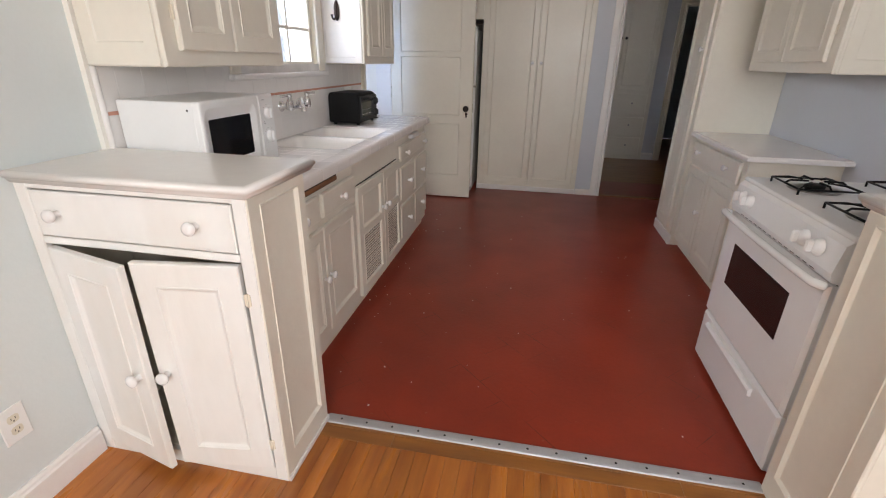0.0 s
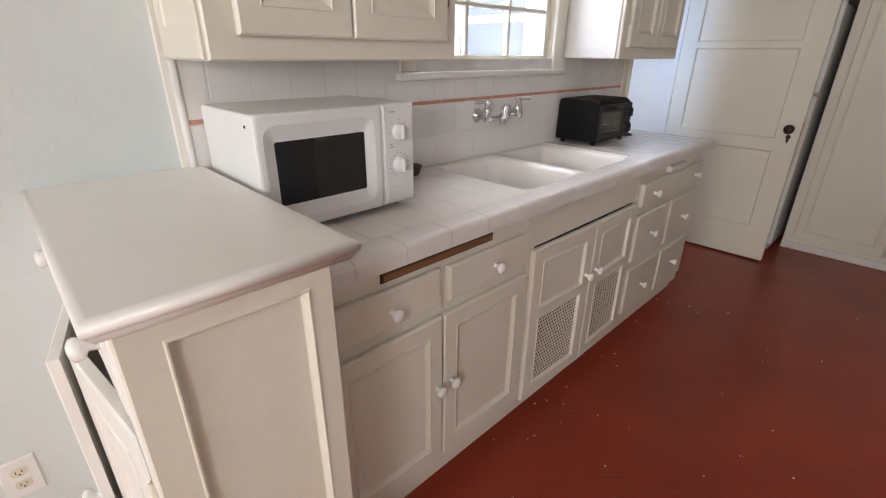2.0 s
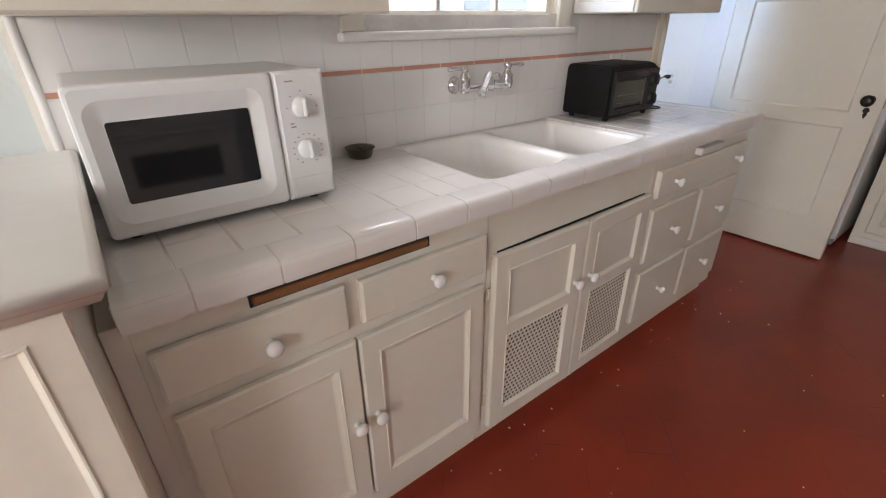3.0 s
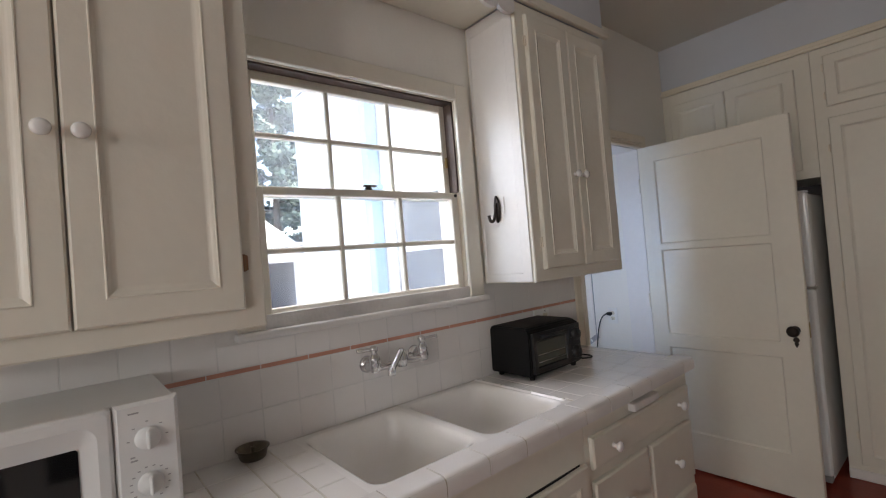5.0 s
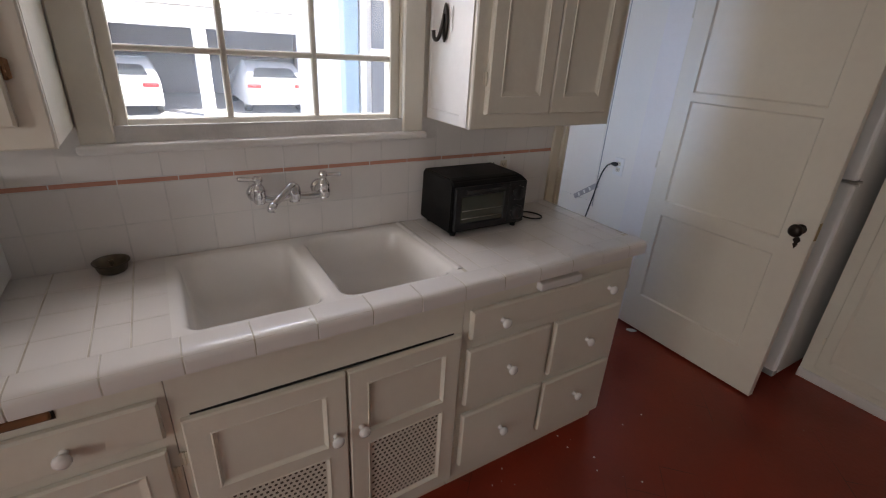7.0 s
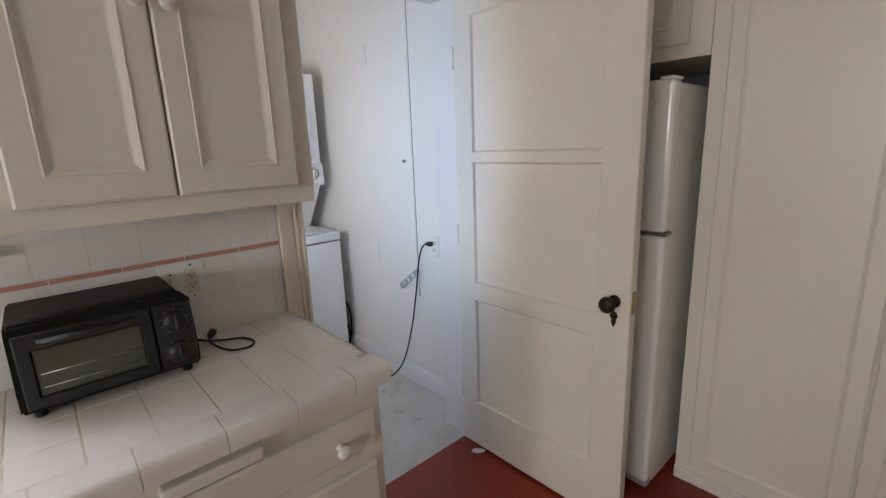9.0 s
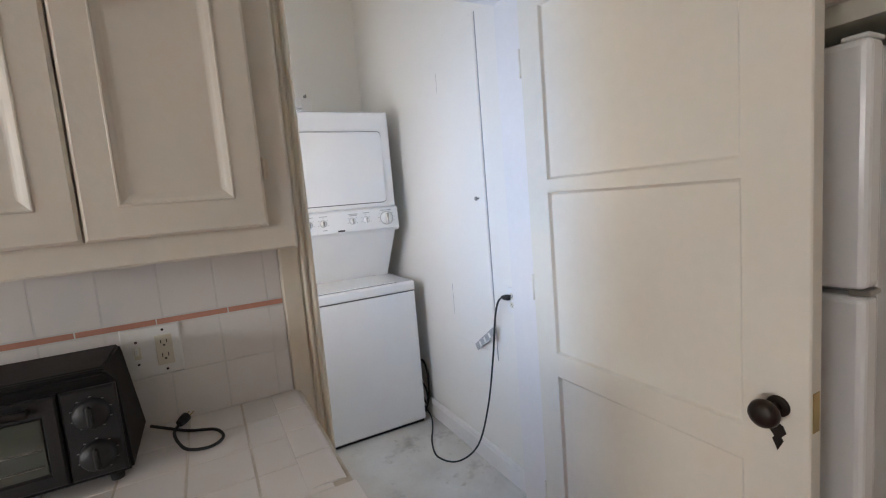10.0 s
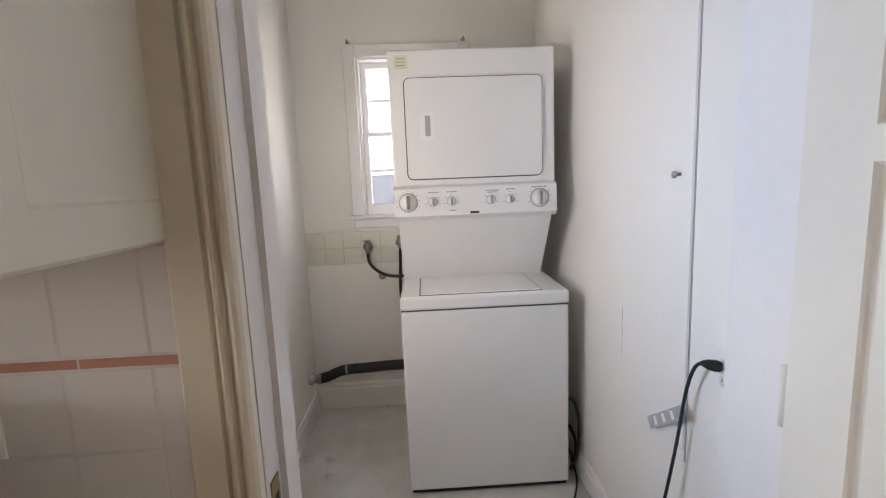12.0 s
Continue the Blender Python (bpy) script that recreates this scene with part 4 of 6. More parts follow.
bm.faces.new(loops[-1])
bm.faces.new(loops[0][::-1])
bmesh.ops.recalc_face_normals(bm, faces=bm.faces)
for ed in bm.edges:
    if ed.calc_face_angle(0) > .22:
        ed.smooth = False
door = part("door", bm, PLASTIC, mw)
a, b, c, d = my0 + .046, yd - .054, mz0 + .064, mz1 - .064
part("door_window", prism(bm_new(), rounded(a, b, c, d, .006), MM @ Matrix.Translation((0, 0, -.0105)), .0025), DARK_GLASS, door)
ctl = part("control_panel", slab(bm_new(), MM, yd + .001, my1, mz0 + .002, mz1, -.0245, -.001, ease=.007), PLASTIC, mw)
part("button_seam", slab(bm_new(), MM, yd + .012, my1 - .010, mz0 + .012, mz0 + .052, -.001, .0006, ease=.0004), PLASTIC, ctl)
for z in (1.126, 1.036):
    M = at_axis((-1.0605, (yd + my1) / 2, z), (1, 0, 0))
    dial = part("dial", lathe(bm_new(), [(.023, 0), (.022, .006), (.019, .012), (.0, .0125)], M, 24), PLASTIC, ctl)
    part("grip", bx(bm_new(), -1.049, -1.037, (yd + my1) / 2 - .004, (yd + my1) / 2 + .004, z - .019, z + .019, .003), PLASTIC, dial)
    for k in range(14 if z < 1.1 else 5):
        an = radians(-60 + 23 * k) if z < 1.1 else radians(0 + 45 * k)
        yy, zz = (yd + my1) / 2 + .033 * math.cos(an), z + .033 * math.sin(an)
        part("tick", box(-1.0612, -1.0604, yy - .0025, yy + .0025, zz - .001, zz + .001), GREY_PRINT, ctl)
for z, w in ((1.178, .018), (1.085, .012), (1.092, .008)):
    part("mark", box(-1.0612, -1.0604, yd + .025, yd + .025 + w, z, z + .003), GREY_PRINT, ctl)
for fx in (-1.36, -1.11):
    for fy in (my0 + .04, my1 - .04):
        part("foot", lathe(bm_new(), [(0, 0), (.012, 0), (.014, .018), (0, .018)], Matrix.Translation((fx, fy, TOP + .0035)), 12), BLACK, mw)
part("side_screw", lathe(bm_new(), [(.004, 0), (.003, .002), (0, .0022)], at_axis((-1.11, my0 + .0028, 1.17), (0, -1, 0)), 10), DARK, mw)

# ---------------------------------------------------------------- toaster oven
to = thing("toaster_oven", (-1.27, 3.62, TOP), "black countertop toaster oven with glass door and two dials", "toaster oven")
ty0, ty1, tx0, tx1, tz0, tz1 = 3.425, 3.772, -1.385, -1.164, .925, 1.124
poly = [(tx0, tz0), (tx1, tz0), (tx1 + .004, tz0 + .04), (tx1 + .002, tz1 - .020), (tx1 - .008, tz1 - .005), (tx1 - .028, tz1), (tx0 + .015, tz1), (tx0, tz1 - .015)]
bm = prism(bm_new(), [(x, z) for x, z in poly][::-1], basis((0, ty1, 0), (1, 0, 0), (0, 0, 1), (0, -1, 0)), ty1 - ty0)
bmesh.ops.recalc_face_normals(bm, faces=bm.faces)
for v in bm.verts:
    if v.co.z > tz1 - .02:
        v.co.y += -.025 if v.co.y > 3.6 else .006
bmesh.ops.bevel(bm, geom=[e for e in bm.edges], offset=.005, segments=2, affect="EDGES")
part("body", bm, BLACK_METAL, to)
MT = facing("+x", tx1 + .003)
dw = ty0 + (ty1 - ty0) * .735
d = part("door", slab(bm_new(), MT, ty0 + .012, dw, tz0 + .012, tz1 - .024, 0, .012, [(ty0 + .035, dw - .02, tz0 + .034, tz1 - .056)], .006, .004, .003), BLACK, to)
part("door_glass", slab(bm_new(), MT, ty0 + .040, dw - .025, tz0 + .039, tz1 - .061, .0062, .0078, ease=.0005), OVEN_GLASS, d)
part("door_handle", tube(bm_new(), [MT @ Vector((ty0 + .05, tz1 - .040, .026)), MT @ Vector((dw - .035, tz1 - .040, .026))], .007, 10), BLACK, d)
for yy in (ty0 + .055, dw - .04):
    part("handle_post", box(tx1 + .013, tx1 + .028, yy - .005, yy + .005, tz1 - .046, tz1 - .034, .002), BLACK, d)
for z in (tz0 + .055, tz0 + .085):
    part("rack", tube(bm_new(), [MT @ Vector((ty0 + .045, z, .0085)), MT @ Vector((dw - .03, z, .0085))], .0016, 6), STEEL, d)
cp = part("control_panel", slab(bm_new(), MT, dw + .003, ty1 - .006, tz0 + .01, tz1 - .024, 0, .010, ease=.004), BLACK, to)
for z in (tz0 + .052, tz0 + .130):
    M = at_axis((tx1 + .013, (dw + ty1) / 2, z), (1, 0, 0))
    dl = part("dial", lathe(bm_new(), [(.028, 0), (.027, .009), (.023, .016), (0, .017)], M, 24), BLACK, cp)
    part("grip", box(tx1 + .028, tx1 + .039, (dw + ty1) / 2 - .004, (dw + ty1) / 2 + .004, z - .019, z + .019, .003), BLACK, dl)
    for k in range(9):
        an = radians(-60 + 37 * k)
        yy, zz = (dw + ty1) / 2 + .030 * math.cos(an), z + .030 * math.sin(an)
        part("tick", box(tx1 + .0128, tx1 + .0137, yy - .002, yy + .002, zz - .0008, zz + .0008), GREY_PRINT, cp)
part("indicator", box(tx1 + .0128, tx1 + .014, (dw + ty1) / 2 - .008, (dw + ty1) / 2 + .006, tz1 - .050, tz1 - .045), RED_PRINT, cp)
for fx in (tx0 + .03, tx1 - .02):
    for fy in (ty0 + .03, ty1 - .03):
        part("foot", lathe(bm_new(), [(0, 0), (.011, 0), (.013, .02), (0, .021)], Matrix.Translation((fx, fy, TOP + .0035)), 12), BLACK, to)
cordp = [(-1.33, 3.785, TOP + .03), (-1.34, 3.82, TOP + .008), (-1.30, 3.86, TOP + .008), (-1.27, 3.91, TOP + .008), (-1.22, 3.925, TOP + .008), (-1.19, 3.90, TOP + .008), (-1.205, 3.86, TOP + .008), (-1.25, 3.84, TOP + .008), (-1.30, 3.83, TOP + .012), (-1.335, 3.838, TOP + .014)]
cd = part("cord", tube(bm_new(), smooth_path(cordp), .0034, 8), RUBBER, to)
bm = bm_new()
lathe(bm, [(0, 0), (.008, .001), (.011, .012), (.011, .026), (0, .027)], at_axis((-1.333, 3.838, TOP + .016), (-.75, .62, .25)), 12)
pl = part("plug", bm, RUBBER, cd)
for o in (-.006, .006):
    p = Vector((-1.333, 3.838, TOP + .016)) + Vector((-.75, .62, .25)).normalized() * .026 + Vector((.62, .75, 0)) * o
    part("prong", tube(bm_new(), [p, p + Vector((-.75, .62, .25)).normalized() * .016], .0016, 6), BRASS, pl)

# switch and outlet plate in the tiles
sp = thing("switch_plate", (-1.39, 3.805, 1.03), "white wall plate with toggle switch and ivory outlet", "switch plate")
part("plate", slab(bm_new(), facing("+x", -1.3925), 3.746, 3.864, 1.028, 1.146, 0, .006, ease=.003), PLATE_WHITE, sp)
MP = facing("+x", -1.3865)
part("toggle", bx(bm_new(), -1.387, -1.374, 3.772, 3.779, 1.085, 1.102, .002), PLATE_WHITE, sp)
part("toggle_slot", slab(bm_new(), MP, 3.769, 3.782, 1.074, 1.102, 0, .0006, ease=.0003), IVORY, sp)
part("outlet", slab(bm_new(), MP, 3.812, 3.846, 1.052, 1.122, 0, .002, ease=.001), IVORY, sp)
for z in (1.103, 1.071):
    for dy in (-.006, .006):
        part("prong_hole", slab(bm_new(), facing("+x", -1.3845), 3.829 + dy - .001, 3.829 + dy + .001, z, z + .008, 0, .0004, ease=.0001), DARK, sp)
    part("ground_hole", lathe(bm_new(), [(.0024, 0), (.0024, .0004), (0, .0005)], at_axis((-1.3845, 3.829, z - .005), (1, 0, 0)), 8), DARK, sp)
for y, z in ((3.775, 1.062), (3.775, 1.114), (3.829, 1.134), (3.829, 1.040)):
    part("screw", lathe(bm_new(), [(.003, 0), (.003, .0006), (0, .001)], at_axis((-1.3865, y, z), (1, 0, 0)), 8), DARK, sp)


def outlet(name, M, u, v, label, plug=False):
    o = thing(name, M @ Vector((u, v - .06, 0)), label, "outlet")
    part("plate", slab(bm_new(), M, u - .037, u + .037, v - .058, v + .058, 0, .005, ease=.002), PLATE_WHITE, o)
    for dz in (-.02, .02):
        f = part("receptacle", prism(bm_new(), [(u + a, v + dz + b) for a, b in rounded(-.016, .016, -.013, .013, .009, 3)], M @ Matrix.Translation((0, 0, .005)), .0015), IVORY, o)
        for dx in (-.006, .006):
            part("prong_hole", slab(bm_new(), M, u + dx - .001, u + dx + .001, v + dz - .002, v + dz + .006, .0065, .0069, ease=.0001), DARK, f)
        part("ground_hole", slab(bm_new(), M, u - .002, u + .002, v + dz - .009, v + dz - .005, .0065, .0069, ease=.0001), DARK, f)
    return o


outlet("wall_outlet", facing("+x", -1.42), 1.133, .312, "white double outlet low on the dining room wall")

# ---------------------------------------------------------------- sideboard cabinet at the opening
SB0, SB1 = 1.352, 1.664
side_b = thing("sideboard_cabinet", (-1.05, 1.5, 0), "worn white painted sideboard cabinet with its doors ajar", "sideboard")
part("side_board", box(-1.418, -1.398, SB0 + .02, SB1, 0, 1.0), CREAM, side_b)
part("side_board", box(-.708, -.6945, SB0 + .02, SB1, 0, 1.0), CREAM, side_b)
part("back_board", box(-1.398, -.708, SB1 - .015, SB1, 0, 1.0), CREAM, side_b)
part("bottom_board", box(-1.398, -.708, SB0 + .02, SB1 - .015, .04, .058), CREAM, side_b)
part("top_board", box(-1.398, -.708, SB0 + .02, SB1 - .015, .985, 1.0), CREAM, side_b)
MS = facing("-y", SB0 + .02)
bm = bm_new()
slab(bm, MS, -1.418, -1.375, 0, 1.0, 0, .02, ease=.003)
slab(bm, MS, -.725, -.684, 0, 1.0, 0, .02, ease=.003)
slab(bm, MS, -1.375, -.725, .815, .838, 0, .019, ease=.002)
slab(bm, MS, -1.375, -.725, .985, 1.0, 0, .019, ease=.002)
slab(bm, MS, -1.375, -.725, 0, .052, 0, .019, ease=.002)
part("face_frame", bm, WORN, side_b)
d = part("drawer", slab(bm_new(), facing("-y", SB0), -1.37, -.73, .842, .980, -.018, .002, ease=.004), WORN, side_b)
for kx in (-1.288, -.842):
    knob(d, (kx, SB0 - .002, .915), (0, -1, 0), .019)
MD = facing("-y", SB0)


def ajar_door(u0, u1, hinge_u, deg, ku, tilt):
    bm = bm_new()
    slab(bm, MD, u0, u1, .055, .805, -.018, .004, [(u0 + .065, u1 - .065, .13, .735)], .008, .012, .004, .006)
    d = part("door", bm, WORN, side_b)
    knob(d, (ku, SB0 - .004, .43), (0, -1, 0), .019)
    piv = Matrix.Translation(Vector((hinge_u, SB0, .05)) - ORIGIN[side_b])
    d.matrix_basis = piv @ Matrix.Rotation(radians(deg), 4, "Z") @ Matrix.Rotation(radians(tilt), 4, "Y") @ piv.inverted()


ajar_door(-1.373, -1.055, -1.373, -13, -1.085, 0.8)
ajar_door(-1.047, -.728, -.728, 7, -1.015, -0.6)
for hz in (.16, .70):
    hinge(side_b, (-.722, SB0 - .0005, hz), "-y")
part("side_panel", slab(bm_new(), facing("+x", -.694), SB0 + .002, SB1, 0, 1.0, 0, .014, [(SB0 + .055, SB1 - .042, .095, .972)], .010, .008, .003, .006), CREAM, side_b)
part("base_bead", box(-.680, -.672, SB0, SB1 - .002, 0, .022, .003), WHITE, side_b)
TOPPROF = [(-.012, 0), (-.006, .003), (-.002, .009), (.0005, .015), (.004, .018), (.0065, .023), (.007, .029), (.005, .034), (.001, .037), (-.006, .0385)]


def moulded_top(x0, x1, y0, y1, z, parent):
    bm = bm_new()
    rings = []
    for o, h in TOPPROF:
        rings.append([bm.verts.new((x, y, z + h)) for x, y in ((x0 - o, y0 - o), (x1 + o, y0 - o), (x1 + o, y1 + o), (x0 - o, y1 + o))])
    for a, b in zip(rings, rings[1:]):
        for i in range(4):
            bm.faces.new((a[i], a[(i + 1) % 4], b[(i + 1) % 4], b[i])).smooth = True
    bm.faces.new(rings[0][::-1])
    bm.faces.new(rings[-1])
    for ed in bm.edges:
        if ed.calc_face_angle(0) > .42:
            ed.smooth = False
    part("top", bm, TOP_PAINT, parent, "thick white painted top with moulded edge")


moulded_top(-1.412, -.666, SB0 - .018, 1.705, 1.0, side_b)

# the matching cabinet on the other side of the opening
twin = thing("sideboard_cabinet", (1.3, 1.5, 0), "cream painted sideboard cabinet beside the stove", "sideboard")
part("body", box(.915, XE - .002, SB0, SB1, 0, 1.0, .003), CREAM, twin)
part("side_panel", slab(bm_new(), facing("-x", .915), -SB1, -SB0, 0, 1.0, 0.0005, .010, [(-SB1 + .042, -SB0 - .055, .095, .972)], .009, .008, .003, .006), CREAM, twin)
moulded_top(.895, XE - .008, SB0 - .018, 1.69, 1.0, twin)

# ---------------------------------------------------------------- stove
st = thing("gas_stove", (1.27, 2.095, 0), "white enamel gas stove with black grates and oven window", "stove")
gy0, gy1 = 1.722, 2.470
part("body", box(.945, 1.66, gy0, gy1, .012, .885, .004), ENAMEL, st)
MG = facing("-x", .944)
od = part("oven_door", slab(bm_new(), MG, -gy1 + .003, -gy0 - .003, .262, .748, 0, .026, ease=.012), ENAMEL, st)
part("oven_window", slab(bm_new(), MG, -2.345, -1.885, .455, .640, .0262, .028, ease=.001), DARK_GLASS, od)
bm = bm_new()
hp = [(.915, gy1 - .012, .742), (.893, gy1 - .016, .748), (.884, gy1 - .04, .748), (.880, 2.28, .747), (.879, 2.096, .747), (.880, 1.92, .747), (.884, gy0 + .04, .748), (.893, gy0 + .016, .748), (.915, gy0 + .012, .742)]
part("handle", tube(bm, smooth_path(hp, 4), .014, 10), ENAMEL, od)
for i in range(14):
    y = gy0 + .09 + i * .0405
    part("vent_slot", box(.9165, .9185, y, y + .026, .764, .782), DARK, od)
dr = part("storage_drawer", slab(bm_new(), MG, -gy1 + .003, -gy0 - .003, .018, .255, 0, .024, ease=.010), ENAMEL, st)
bm = bm_new()
prism(bm, [(0, .19), (-.014, .194), (-.016, .214), (-.010, .224), (0, .226)], basis((.919, 1.905, 0), (1, 0, 0), (0, 0, 1), (0, 1, 0)), .48)
bmesh.ops.recalc_face_normals(bm, faces=bm.faces)
part("drawer_handle", bm, ENAMEL, dr)
bm = bm_new()
prism(bm, [(.944, .752), (.918, .760), (.912, .786), (.925, .872), (.945, .890), (.962, .890)], basis((0, gy0, 0), (1, 0, 0), (0, 0, 1), (0, 1, 0)), gy1 - gy0)
bmesh.ops.recalc_face_normals(bm, faces=bm.faces)
panel = part("control_panel", bm, ENAMEL, st)
for y in (2.385, 2.315, 1.905, 1.820):
    ax = Vector((-.985, 0, .15))
    p = Vector((.917, y, .832))
    kb = part("knob", lathe(bm_new(), [(.028, 0), (.027, .006), (.022, .012), (.020, .020), (0, .021)], at_axis(p, ax), 20), PLASTIC, panel)
    part("grip", box(.876, .898, y - .006, y + .006, .816, .856, .004), PLASTIC, kb)
part("black_seam", box(.9425, .9435, gy0 + .004, gy1 - .004, .7485, .752), DARK, st)
bm = bm_new()
bx(bm, .938, 1.66, gy0 - .002, gy1 + .002, .886, .903, .006, 2)
top_ = part("cooktop", bm, ENAMEL, st)
part("backguard", box(1.61, 1.665, gy0, gy1, .903, 1.02, .008, 2), ENAMEL, st)
for cx in (1.11, 1.45):
    for cy in (1.91, 2.29):
        part("burner_bowl", lathe(bm_new(), [(.085, .0005), (.088, .003), (.075, .0025), (.05, .001), (0, .001)], Matrix.Translation((cx, cy, .903)), 24), STEEL, top_)
        part("burner", lathe(bm_new(), [(.03, 0), (.034, .008), (.034, .016), (.02, .022), (0, .023)], Matrix.Translation((cx, cy, .904)), 20), BLACK_METAL, top_)
        g = bm_new()
        zt, h = .936, .105
        sq = [(cx - h, cy - h), (cx + h, cy - h), (cx + h, cy + h), (cx - h, cy + h)]
        for i in range(4):
            a, b = sq[i], sq[(i + 1) % 4]
            tube(g, [(*a, zt - .012), (*b, zt - .012)], .0038, 6)
            tube(g, [(*a, zt - .012), (*a, .904)], .004, 6)
            m = ((a[0] + b[0]) / 2, (a[1] + b[1]) / 2)
            tube(g, [(*m, zt - .012), (m[0] * .85 + cx * .15, m[1] * .85 + cy * .15, zt), (m[0] * .25 + cx * .75, m[1] * .25 + cy * .75, zt)], .004, 6)
            q = (a[0] * .62 + cx * .38, a[1] * .62 + cy * .38)
            tube(g, [(*a, zt - .012), (*q, zt), (a[0] * .3 + cx * .7, a[1] * .3 + cy * .7, zt)], .0036, 6)
        part("grate", g, BLACK_METAL, top_)

# ---------------------------------------------------------------- right-hand cupboards
rb = thing("base_cabinet", (1.44, 3.57, 0), "cream base cabinet with wide drawer and two doors", "base cabinet")
part("body", box(1.213, XE - .002, 3.11, 4.018, .055, .862, .003), CREAM, rb)
part("toe_kick", box(1.245, XE - .002, 3.115, 4.018, 0, .056), TRIM, rb)
MR = facing("-x", 1.213)
drawer(rb, MR, -3.985, -3.165, .705, .832, .0005, [(-3.83, .770), (-3.32, .770)])
for a, b, ku in ((-3.985, -3.578, -3.605), (-3.570, -3.165, -3.545)):
    d = cupboard_door(rb, MR, a, b, .085, .665, .0005, [(a + .055, b - .055, .14, .61)], CREAM)
    if ku == -3.605:
        knob(d, (1.194, 3.605, .40), (-1, 0, 0))
part("worktop", box(1.165, XE - .002, 3.035, 4.018, .8625, .888, .005, 2), WHITE, rb, "white painted board top")
part("top_tile_edge", box(1.18, XE - .003, 3.05, 4.016, .888, .891, .001), TILE, rb)

ru = thing("wall_cabinet", (1.52, 3.35, 1.308), "cream painted two-door wall cabinet beside the stove", "wall cabinet")
part("body", box(1.376, XE - .002, 2.907, 3.83, 1.308, 2.45, .004), CREAM, ru)
MU = facing("-x", 1.376)
part("face_frame", slab(bm_new(), MU, -3.829, -2.908, 1.309, 2.45, .0005, .012, ease=.003), CREAM, ru)
for a, b in ((-3.765, -3.372), (-3.368, -2.972)):
    cupboard_door(ru, MU, a, b, 1.36, 2.40, .0125, [(a + .055, b - .055, 1.415, 2.345)], CREAM, slope=.016)
for hz in (1.50, 2.25):
    hinge(ru, (1.363, 2.966, hz), "-x")
part("end_panel", slab(bm_new(), facing("-y", 2.907), 1.39, XE - .003, 1.312, 2.448, .0005, .004, [(1.44, XE - .04, 1.37, 2.38)], .003, .004, .001), CREAM, ru)

tc = thing("tall_cupboard", (1.42, 4.25, 0), "cream full-height narrow cupboard beside the hall doorway", "tall cupboard")
part("body", box(1.185, XE - .002, 4.022, 4.475, 0, 2.45, .003), CREAM, tc)
MT2 = facing("-x", 1.185)
part("face_frame", slab(bm_new(), MT2, -4.474, -4.023, .001, 2.45, .0005, .012, ease=.003), CREAM, tc)
d = cupboard_door(tc, MT2, -4.425, -4.085, .12, 2.40, .0125, [(-4.38, -4.13, .18, 2.34)], CREAM, slope=.014)
knob(d, (1.154, 4.115, 1.44), (-1, 0, 0), .016)
part("plinth", box(1.162, 1.186, 4.02, 4.476, 0, .085, .004), WHITE, tc)
solo("soffit_east", box(1.36, XE - .001, 2.90, 4.475, 2.452, CEILING - .001), WALL_BLUE, "pale blue soffit over the right wall cabinets", "soffit", "structure")

# ---------------------------------------------------------------- far wall: pantry, fridge cupboard, fridge
pa = thing("pantry_cupboard", (0, 5.65, 0), "tall cream pantry cupboard with two long doors and top doors", "pantry cupboard")
part("body", box(-.548, .528, 5.402, 6.0, .001, 2.452), CREAM, pa)
MN = facing("-y", 5.402)
part("face_frame", slab(bm_new(), MN, -.552, .530, .0, 2.455, .0002, .012, ease=.002), CREAM, pa)
part("plinth", slab(bm_new(), MN, -.552, .530, .0, .055, .012, .026, ease=.006), WHITE, pa)
for a, b, ku in ((-.492, .002, -.040), (.010, .478, .048)):
    d = cupboard_door(pa, MN, a, b, .09, 2.05, .0125, [(a + .05, b - .05, .145, 1.995)], CREAM, slope=.012)
    knob(d, (ku, 5.371, 1.33), (0, -1, 0), .015)
    d = cupboard_door(pa, MN, a, b, 2.115, 2.405, .0125, [(a + .05, b - .05, 2.165, 2.355)], CREAM, slope=.012)
    hu = a - .004 if a < -.1 else b + .004
    for hz in (.25, 1.10, 1.88, 2.18, 2.34):
        hinge(pa, (hu, 5.389, hz), "-y")
fc = thing("fridge_cupboard", (-.975, 5.65, 1.725), "cream two-door cupboard over the fridge recess", "wall cabinet")
part("body", box(-1.398, -.5525, 5.402, 6.0, 1.725, 2.452), CREAM, fc)
part("face_frame", slab(bm_new(), MN, -1.398, -.553, 1.725, 2.455, .0002, .012, ease=.002), CREAM, fc)
for a, b in ((-1.345, -1.000), (-.994, -.628)):
    cupboard_door(fc, MN, a, b, 1.775, 2.375, .0125, [(a + .055, b - .055, 1.83, 2.32)], CREAM)
part("side_stile", box(-.602, -.553, 5.385, 5.3895, 1.735, 2.45), CREAM, fc)
bm = bm_new()
bx(bm, -1.398, .535, 5.365, 5.392, 2.455, 2.475, .004)
bx(bm, -1.398, .535, 5.378, 5.394, 2.475, 2.50, .004)
solo("trim_cornice", bm, TRIM, "cream moulding along the top of the cupboards", "trim", "structure")

fr = thing("refrigerator", (-.93, 5.45, 0), "white top-freezer refrigerator standing in the recess", "refrigerator")
FRX, FRY = -.583, 5.172
part("body", box(-1.29, FRX - .010, FRY + .082, 5.96, .02, 1.630, .008, 2), ENAMEL, fr)
